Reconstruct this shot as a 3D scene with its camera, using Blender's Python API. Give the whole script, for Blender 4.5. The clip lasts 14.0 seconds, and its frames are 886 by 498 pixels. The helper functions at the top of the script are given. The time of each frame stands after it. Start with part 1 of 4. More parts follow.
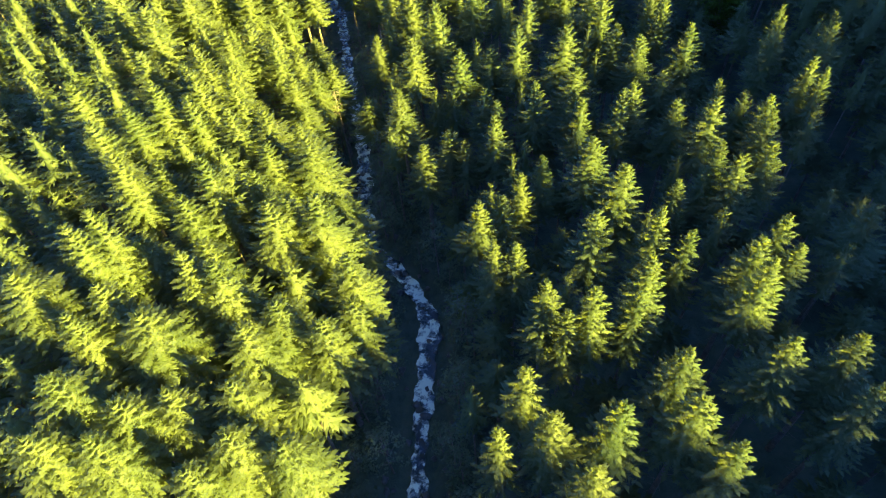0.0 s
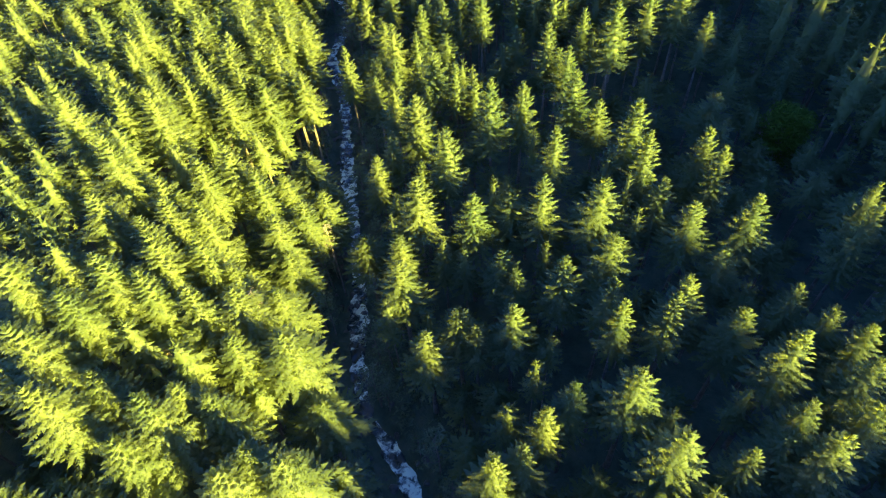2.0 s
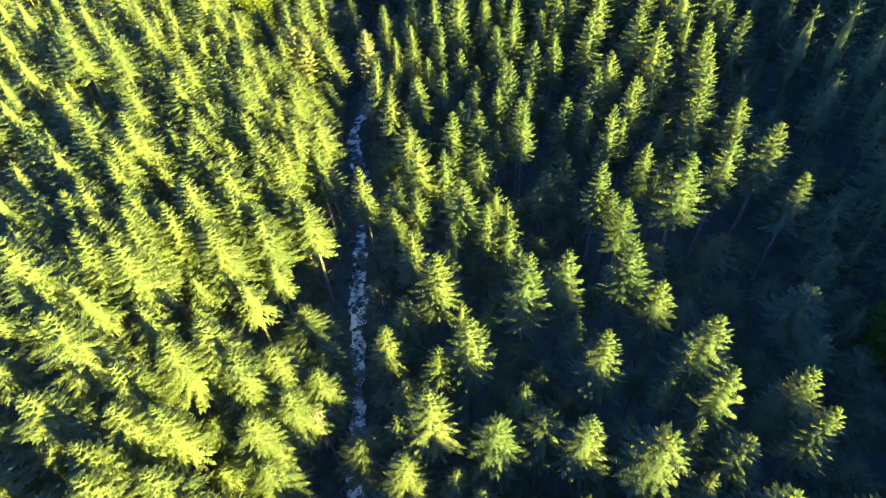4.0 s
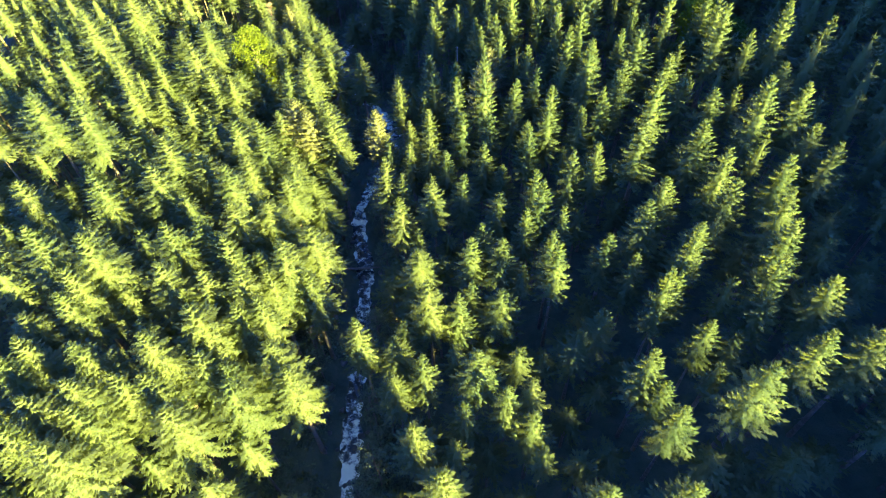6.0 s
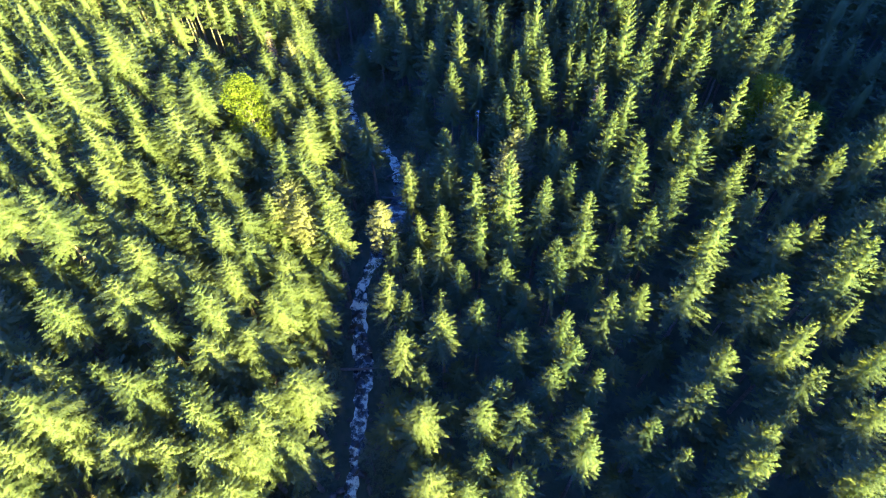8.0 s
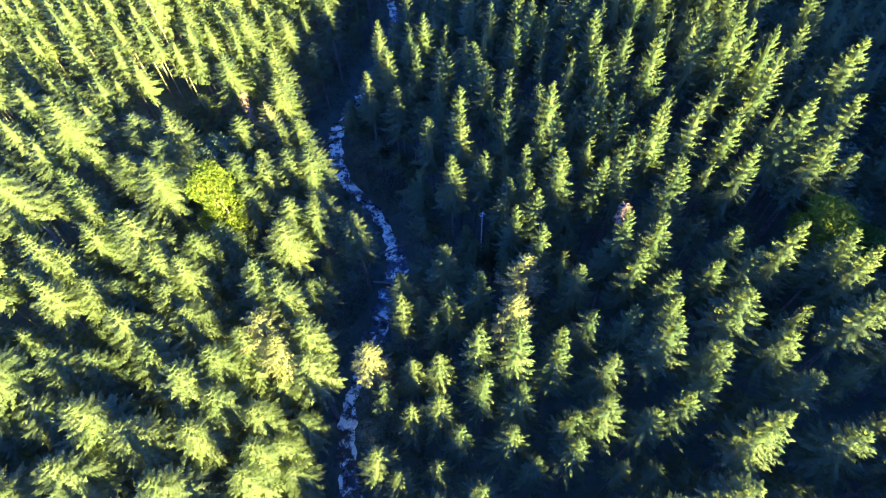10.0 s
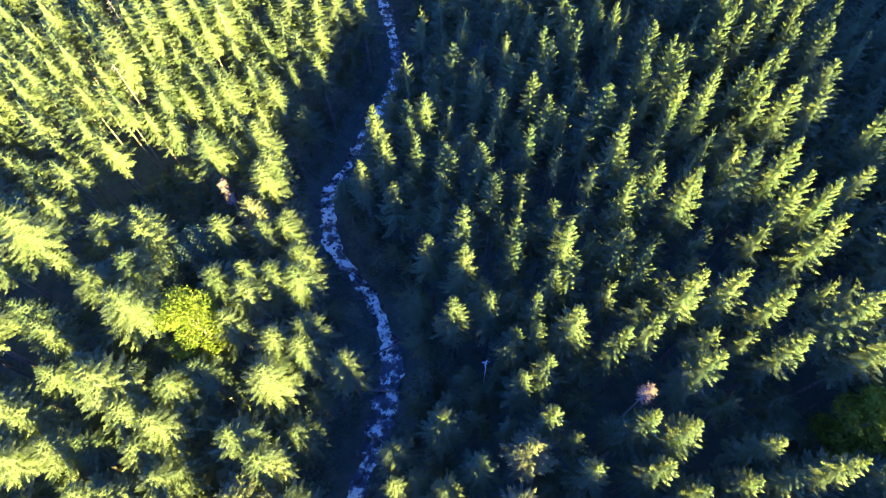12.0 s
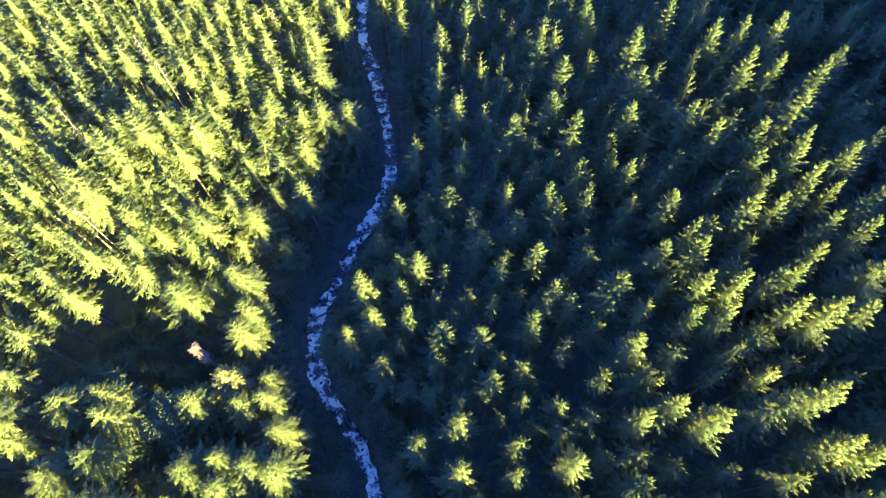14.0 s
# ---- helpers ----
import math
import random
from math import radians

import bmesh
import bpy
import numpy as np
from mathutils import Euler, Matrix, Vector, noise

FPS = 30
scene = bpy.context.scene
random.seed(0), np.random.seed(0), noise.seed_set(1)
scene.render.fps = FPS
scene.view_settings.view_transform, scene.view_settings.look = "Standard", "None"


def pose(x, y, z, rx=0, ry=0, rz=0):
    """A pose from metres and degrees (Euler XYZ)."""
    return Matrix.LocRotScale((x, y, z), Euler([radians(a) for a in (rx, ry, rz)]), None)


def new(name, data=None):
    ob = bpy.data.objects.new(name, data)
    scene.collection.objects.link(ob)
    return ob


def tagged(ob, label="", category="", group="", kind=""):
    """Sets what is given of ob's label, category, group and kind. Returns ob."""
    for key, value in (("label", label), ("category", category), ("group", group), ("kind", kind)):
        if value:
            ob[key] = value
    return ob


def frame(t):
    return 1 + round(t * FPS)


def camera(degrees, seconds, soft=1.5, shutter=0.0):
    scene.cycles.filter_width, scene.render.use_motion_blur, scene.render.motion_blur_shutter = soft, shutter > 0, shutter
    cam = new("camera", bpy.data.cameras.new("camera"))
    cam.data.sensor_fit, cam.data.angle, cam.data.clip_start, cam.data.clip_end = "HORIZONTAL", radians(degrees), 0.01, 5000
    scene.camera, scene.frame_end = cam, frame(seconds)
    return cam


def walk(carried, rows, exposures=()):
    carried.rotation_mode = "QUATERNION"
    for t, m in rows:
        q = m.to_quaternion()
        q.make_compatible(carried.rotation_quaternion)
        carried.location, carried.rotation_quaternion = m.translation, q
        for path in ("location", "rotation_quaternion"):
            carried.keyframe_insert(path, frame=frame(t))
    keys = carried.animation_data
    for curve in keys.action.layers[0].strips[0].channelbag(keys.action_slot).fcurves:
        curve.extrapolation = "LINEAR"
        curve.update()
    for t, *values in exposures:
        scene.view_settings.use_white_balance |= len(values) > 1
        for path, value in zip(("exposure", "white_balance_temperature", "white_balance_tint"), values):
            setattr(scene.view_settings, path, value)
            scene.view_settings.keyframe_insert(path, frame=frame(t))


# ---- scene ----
cam = camera(75.0, 14.0, soft=1.15)
PATH = [
    (0.0, 0.000, 0.000, 56.400, 41.510, 3.991, 0.236),
    (0.5, 0.018, 5.181, 57.255, 41.599, 3.891, 0.249),
    (1.0, 0.038, 10.177, 58.141, 41.601, 3.828, 0.337),
    (1.5, 0.016, 15.434, 59.028, 41.726, 3.645, 0.928),
    (2.0, -0.021, 20.862, 59.864, 41.944, 3.415, 1.946),
    (2.5, -0.082, 26.231, 60.709, 42.087, 3.251, 2.643),
    (3.0, -0.260, 31.730, 61.613, 42.237, 3.046, 3.845),
    (3.5, -0.490, 37.120, 62.568, 42.346, 2.884, 5.255),
    (6.0, -3.221, 63.384, 66.575, 41.165, 2.048, 9.265),
    (6.5, -4.015, 68.567, 67.535, 40.185, 1.835, 10.539),
    (7.0, -4.865, 73.840, 68.466, 39.185, 1.681, 11.311),
    (9.5, -9.532, 99.400, 71.913, 34.976, 1.578, 11.981),
    (10.0, -10.633, 104.725, 72.948, 33.871, 1.556, 12.012),
    (10.5, -11.712, 110.060, 74.060, 32.624, 1.564, 12.013),
    (11.0, -12.791, 115.487, 75.157, 31.445, 1.508, 12.113),
    (11.5, -13.857, 120.857, 76.247, 30.224, 1.399, 12.566),
    (12.0, -14.935, 126.291, 77.311, 29.069, 1.307, 12.977),
    (12.5, -16.000, 131.735, 78.386, 27.893, 1.272, 13.105),
    (13.0, -17.094, 137.306, 79.413, 27.136, 1.250, 13.160),
    (13.5, -18.155, 142.887, 80.455, 27.488, 1.275, 13.191),
    (14.0, -19.200, 148.491, 81.446, 27.965, 1.296, 13.260),
]
EXPOSURES = [(0.0, 3.92, 7600, 1), (3.5, 4.05, 6700, 4), (7.0, 4.12, 5750, 14), (10.0, 4.27, 5450, 22), (14.0, 4.48, 5850, 26)]
walk(cam, [(t, pose(x, y, z, rx, ry, rz)) for t, x, y, z, rx, ry, rz in PATH], EXPOSURES)

# ---- light ----
SUN_AZ, SUN_EL = radians(55), radians(17)      # azimuth from -y (behind the first camera) towards +x
sun_dir = Vector((math.sin(SUN_AZ) * math.cos(SUN_EL), -math.cos(SUN_AZ) * math.cos(SUN_EL), math.sin(SUN_EL)))
sun = new("sun", bpy.data.lights.new("sun", "SUN"))
sun.data.energy, sun.data.angle, sun.data.color = 5.0, radians(0.6), (1.0, 0.82, 0.17)
sun.rotation_euler = sun_dir.to_track_quat("Z", "Y").to_euler()
world = bpy.data.worlds.new("world")
scene.world = world
world.use_nodes = True
wn = world.node_tree
sky = wn.nodes.new("ShaderNodeTexSky")
sky.sky_type, sky.sun_disc = "NISHITA", False
sky.ozone_density, sky.dust_density = 3.0, 0.3
sky.sun_elevation, sky.sun_rotation = SUN_EL, math.atan2(sun_dir.x, sun_dir.y)
wn.nodes["Background"].inputs[1].default_value = 0.027
deep = wn.nodes.new("ShaderNodeVectorMath")        # a deep clear blue
deep.operation = "MULTIPLY"
deep.inputs[1].default_value = (0.5, 0.86, 1.8)
wn.links.new(sky.outputs[0], deep.inputs[0])
wn.links.new(deep.outputs[0], wn.nodes["Background"].inputs[0])


# ---- materials ----
def material(name, rough=0.8):
    m = bpy.data.materials.new(name)
    m.use_nodes = True
    n = m.node_tree.nodes
    b = n["Principled BSDF"]
    b.inputs["Roughness"].default_value = rough
    return m, m.node_tree, b


def noise_node(tree, scale, detail=4.0, rough=0.6, coords=None):
    n = tree.nodes.new("ShaderNodeTexNoise")
    n.inputs["Scale"].default_value, n.inputs["Detail"].default_value = scale, detail
    n.inputs["Roughness"].default_value = rough
    if coords is not None:
        tree.links.new(coords, n.inputs["Vector"])
    return n


def ramp_node(tree, source, stops):
    r = tree.nodes.new("ShaderNodeValToRGB")
    e = r.color_ramp.elements
    while len(e) < len(stops):
        e.new(0.5)
    for i, (p, c) in enumerate(stops):
        e[i].position, e[i].color = p, (*c, 1)
    tree.links.new(source, r.inputs[0])
    return r


def world_coords(tree):
    g = tree.nodes.new("ShaderNodeNewGeometry")
    return g.outputs["Position"], g


def bump(tree, shader, height, strength=0.4, distance=0.05):
    b = tree.nodes.new("ShaderNodeBump")
    b.inputs["Strength"].default_value, b.inputs["Distance"].default_value = strength, distance
    tree.links.new(height, b.inputs["Height"])
    tree.links.new(b.outputs[0], shader.inputs["Normal"])


def foliage(name, dark, mid, light, through_light=0.5, tint=(0.2, 0.25, 0.075), sparse=0.18):
    m, t, b = material(name, 0.6)
    pos, geo = world_coords(t)
    big = noise_node(t, 0.22, 2.0, 0.5, pos)
    fine = noise_node(t, 3.5, 3.0, 0.7, pos)
    mix = t.nodes.new("ShaderNodeMath")
    mix.operation = "MULTIPLY_ADD"
    t.links.new(fine.outputs[0], mix.inputs[0])
    mix.inputs[1].default_value = 0.55
    t.links.new(big.outputs[0], mix.inputs[2])
    isl = t.nodes.new("ShaderNodeMath")
    isl.operation = "MULTIPLY_ADD"
    t.links.new(geo.outputs["Random Per Island"], isl.inputs[0])
    isl.inputs[1].default_value = 0.22
    t.links.new(mix.outputs[0], isl.inputs[2])
    info = t.nodes.new("ShaderNodeObjectInfo")
    own = t.nodes.new("ShaderNodeMath")
    own.operation = "MULTIPLY_ADD"
    t.links.new(info.outputs["Random"], own.inputs[0])
    own.inputs[1].default_value = 0.2
    t.links.new(isl.outputs[0], own.inputs[2])
    col = ramp_node(t, own.outputs[0], [(0.62, dark), (0.9, mid), (1.0, light)])
    t.links.new(col.outputs[0], b.inputs["Base Color"])
    b.inputs["Specular IOR Level"].default_value = 0.18
    tr = t.nodes.new("ShaderNodeBsdfTranslucent")
    tr.inputs[0].default_value = (*tint, 1)
    ms = t.nodes.new("ShaderNodeMixShader")
    ms.inputs[0].default_value = through_light
    t.links.new(b.outputs[0], ms.inputs[1])
    t.links.new(tr.outputs[0], ms.inputs[2])
    gap = t.nodes.new("ShaderNodeBsdfTransparent")      # light between the needles
    loose = t.nodes.new("ShaderNodeMixShader")
    loose.inputs[0].default_value = sparse
    t.links.new(ms.outputs[0], loose.inputs[1])
    t.links.new(gap.outputs[0], loose.inputs[2])
    t.links.new(loose.outputs[0], t.nodes["Material Output"].inputs[0])
    return m


def two_tone(name, stops, scale, rough, bump_scale, bump_strength, bump_distance=0.05):
    m, t, b = material(name, rough)
    pos, _ = world_coords(t)
    n = noise_node(t, scale, 5.0, 0.65, pos)
    c = ramp_node(t, n.outputs[0], stops)
    t.links.new(c.outputs[0], b.inputs["Base Color"])
    f = noise_node(t, bump_scale, 4.0, 0.7, pos)
    bump(t, b, f.outputs[0], bump_strength, bump_distance)
    return m


NEEDLES = foliage("spruce_needles", (0.055, 0.085, 0.056), (0.081, 0.115, 0.067), (0.103, 0.136, 0.075))
FIR_NEEDLES = foliage("fir_needles", (0.044, 0.08, 0.058), (0.067, 0.108, 0.069), (0.09, 0.13, 0.077))
LARCH_NEEDLES = foliage("larch_needles", (0.12, 0.14, 0.08), (0.15, 0.168, 0.1), (0.178, 0.19, 0.12), tint=(0.22, 0.26, 0.1))
BROAD_LEAVES = foliage("broad_leaves", (0.084, 0.125, 0.012), (0.11, 0.155, 0.016), (0.13, 0.175, 0.02), tint=(0.155, 0.2, 0.02), sparse=0.1)
BRUSH_LEAVES = foliage("brush_leaves", (0.1, 0.14, 0.1), (0.14, 0.19, 0.13), (0.17, 0.22, 0.15), tint=(0.12, 0.17, 0.1), sparse=0.1)
WILLOW_LEAVES = foliage("willow_leaves", (0.07, 0.115, 0.085), (0.09, 0.145, 0.105), (0.11, 0.165, 0.12), tint=(0.09, 0.14, 0.08), sparse=0.1)
ALDER_LEAVES = foliage("alder_leaves", (0.04, 0.085, 0.012), (0.06, 0.11, 0.016), (0.08, 0.13, 0.02), tint=(0.08, 0.14, 0.02), sparse=0.1)
BARK = two_tone("bark", [(0.3, (0.07, 0.062, 0.056)), (0.7, (0.18, 0.165, 0.15))], 2.0, 0.9, 14.0, 0.6)
PALE_BARK = two_tone("pale_bark", [(0.35, (0.30, 0.29, 0.27)), (0.65, (0.55, 0.53, 0.5))], 3.0, 0.85, 12.0, 0.5)
GREY_BARK = two_tone("grey_bark", [(0.35, (0.1, 0.09, 0.085)), (0.65, (0.2, 0.18, 0.165))], 3.0, 0.9, 12.0, 0.5)
DEAD_TWIGS = two_tone("dead_twigs", [(0.35, (0.13, 0.095, 0.08)), (0.65, (0.22, 0.15, 0.125))], 1.4, 0.9, 10.0, 0.4)
FLOOR = two_tone("forest_floor", [(0.3, (0.034, 0.052, 0.036)), (0.5, (0.06, 0.088, 0.06)), (0.75, (0.095, 0.11, 0.078))], 0.5, 0.95, 3.0, 0.8, 0.3)
ROCK = two_tone("wet_rock", [(0.35, (0.03, 0.032, 0.035)), (0.6, (0.09, 0.09, 0.088)), (0.8, (0.16, 0.155, 0.145))], 1.3, 0.45, 6.0, 0.7, 0.1)


def rapids():
    """Dark clear water with torn white foam."""
    m, t, b = material("rapids", 0.12)
    pos, _ = world_coords(t)
    warp = noise_node(t, 0.9, 3.0, 0.6, pos)
    add = t.nodes.new("ShaderNodeVectorMath")
    add.operation = "MULTIPLY_ADD"
    t.links.new(warp.outputs["Color"], add.inputs[0])
    add.inputs[1].default_value = (1.6, 1.6, 1.6)
    t.links.new(pos, add.inputs[2])
    big = noise_node(t, 0.55, 2.0, 0.5, add.outputs[0])
    fine = noise_node(t, 1.4, 5.0, 0.7, add.outputs[0])
    s = t.nodes.new("ShaderNodeMath")
    s.operation = "MULTIPLY_ADD"
    t.links.new(fine.outputs[0], s.inputs[0])
    s.inputs[1].default_value = 0.7
    t.links.new(big.outputs[0], s.inputs[2])
    reach = noise_node(t, 0.09, 1.0, 0.4, pos)            # calm stretches between the rapids
    calm = t.nodes.new("ShaderNodeMath")
    calm.operation = "MULTIPLY_ADD"
    t.links.new(reach.outputs[0], calm.inputs[0])
    calm.inputs[1].default_value = 0.45
    calm.inputs[2].default_value = -0.2
    s2 = t.nodes.new("ShaderNodeMath")
    t.links.new(s.outputs[0], s2.inputs[0])
    t.links.new(calm.outputs[0], s2.inputs[1])
    s = s2
    c = ramp_node(t, s.outputs[0], [(0.8, (0.014, 0.024, 0.03)), (0.875, (0.16, 0.2, 0.2)), (0.97, (0.76, 0.82, 0.7))])
    t.links.new(c.outputs[0], b.inputs["Base Color"])
    r = ramp_node(t, s.outputs[0], [(0.84, (0.1, 0.1, 0.1)), (0.96, (0.7, 0.7, 0.7))])
    t.links.new(r.outputs[0], b.inputs["Roughness"])
    bump(t, b, fine.outputs[0], 0.6, 0.12)
    return m


WATER = rapids()


# ---- the lie of the land ----
# y, x and height of the stream's middle
STREAM = [(-400, 30, 16), (-60, 12, 8), (0, -4, 5), (18, -6, 4.6), (37, -5.2, 3.8), (44, -9, 3.0), (49, -13, 2.8), (57, -14.8, 2.3), (68, -16, 1.7), (83, -19.4, 1.7), (94, -21.6, 1.6),
          (104, -23.2, 1.4), (114, -25.3, 1.2), (121, -28.3, 1.1), (127, -29.6, 1.0), (134, -28.6, 0.7), (143, -28.4, 0.2), (149, -29, 0.0), (153, -31, -0.6)]
STREAM += [(156, -33.6, -1.5), (160, -36.6, -2.6), (163, -41, -2.8), (166, -44.4, -3.1), (171, -46.6, -2.9), (176, -48.2, -2.8), (181, -46.6, -2.8), (190, -45.8, -2.8), (196, -44, -2.8),
           (203, -43.4, -2.9), (211, -45.8, -3.0), (224, -52, -3.2), (237, -59.4, -3.4), (260, -66, -3.8), (400, -90, -7), (3000, -300, -20)]


def glide(k, y):
    ys = [a[0] for a in STREAM]
    vs = [a[k] for a in STREAM]
    return sum(np.interp(y + o, ys, vs) for o in (-1.6, -0.6, 0.6, 1.6)) / 4


def stream_x(y):
    return glide(1, y)


RIDGE_X, RIDGE_Y, RIDGE_TOP = 118, (-95, -65, -35, -5, 25, 55, 85, 115, 150), (73.5, 67.8, 62.6, 62.6, 63.8, 68, 73.5, 77, 79)


def ground_z(x, y):
    d = x - stream_x(y)
    bed = glide(2, y)
    right = np.clip(d, 0, 150)
    left = np.clip(-d, 0, 200)
    steep = 0.17 + 0.11 * np.clip((y - 70) / 60, 0, 1)
    z = bed + 0.05 * np.clip(right, 0, 14) + steep * np.clip(right - 14, 0, 130) + 0.09 * np.clip(left, 0, 32) + 0.03 * np.clip(left - 32, 0, 200)
    bank = np.clip((np.abs(d) - 1.9) / 1.6, 0, 1)
    z = z - 0.55 + 1.35 * bank * bank * (3 - 2 * bank)
    rise = np.clip((x - 62) / (RIDGE_X - 62), 0, 1)           # the wooded ridge that shades the eastern slope
    z = z + (np.interp(y, RIDGE_Y, RIDGE_TOP) - 20 - z) * rise * (0.6 + 0.4 * rise) * np.clip(right / 20, 0, 1)
    wob = 0.5 * np.sin(x * 0.31 + 1.3) * np.sin(y * 0.27) + 0.3 * np.sin(x * 0.9 + y * 0.7)
    return z + wob * np.clip((np.abs(d) - 3) / 6, 0, 1)


# ---- ground ----
def mesh_from(name, verts, faces, mats, smooth=False):
    me = bpy.data.meshes.new(name)
    me.from_pydata([tuple(v) for v in verts], [], faces)
    for m in (mats if isinstance(mats, (list, tuple)) else [mats]):
        me.materials.append(m)
    if smooth:
        me.polygons.foreach_set("use_smooth", [True] * len(me.polygons))
    me.update()
    return me


def grid_faces(w, h):
    return [(j * w + i, j * w + i + 1, (j + 1) * w + i + 1, (j + 1) * w + i) for j in range(h - 1) for i in range(w - 1)]


def ground_sheet():
    side = np.concatenate([np.arange(0.6, 4.2, 0.6), np.arange(5, 12, 1.2), np.arange(13, 130, 3.0), [160, 250, 500, 1200, 3000]])
    ds = np.concatenate([-side[::-1], [0], side])
    ys = np.concatenate([[-3000, -1200, -400, -150, -80], np.arange(-40, 12, 3.0), np.arange(12, 260, 1.2), np.arange(262, 330, 4.0), [450, 900, 1800, 3000]])
    Dm, Y = np.meshgrid(ds, ys)
    X = Dm + stream_x(Y)
    Z = ground_z(X, Y)
    v = np.stack([X.ravel(), Y.ravel(), Z.ravel()], 1)
    return tagged(new("ground", mesh_from("ground", v, grid_faces(len(ds), len(ys)), FLOOR, True)), "mossy brown forest floor sloping to the stream", "ground", kind="structure")


def stream_water():
    ys = np.arange(-20, 300, 0.35)
    us = np.linspace(-1, 1, 13)
    slope = np.gradient(stream_x(ys), ys)
    width = np.interp(ys, [60, 125, 139, 149, 157], [0.66, 0.72, 1.0, 1.0, 0.8]) * np.sqrt(1 + slope * slope)
    swell = 1.35 + 0.3 * np.sin(ys * 0.23) + 0.2 * np.sin(ys * 0.71 + 2)
    west = width * (swell + 0.22 * np.sin(ys * 1.9) + 0.14 * np.sin(ys * 4.3 + 1))
    east = width * (swell + 0.22 * np.sin(ys * 1.6 + 4) + 0.14 * np.sin(ys * 3.7 + 2))
    X = stream_x(ys)[:, None] + np.where(us < 0, west[:, None], east[:, None]) * us[None, :]
    Y = np.repeat(ys[:, None], 13, 1)
    Z = glide(2, Y) - 0.12 + 0.09 * np.sin(Y * 3.1 + 2 * np.sin(X * 2.3)) * np.sin(X * 2.7 + Y * 0.8) + 0.05 * np.sin(Y * 7.3 + X * 5)
    v = np.stack([X.ravel(), Y.ravel(), Z.ravel()], 1)
    return tagged(new("water", mesh_from("water", v, grid_faces(13, len(ys)), WATER, True)), "shaded mountain stream broken into white rapids", "water", kind="structure")


ground_sheet()
stream_water()


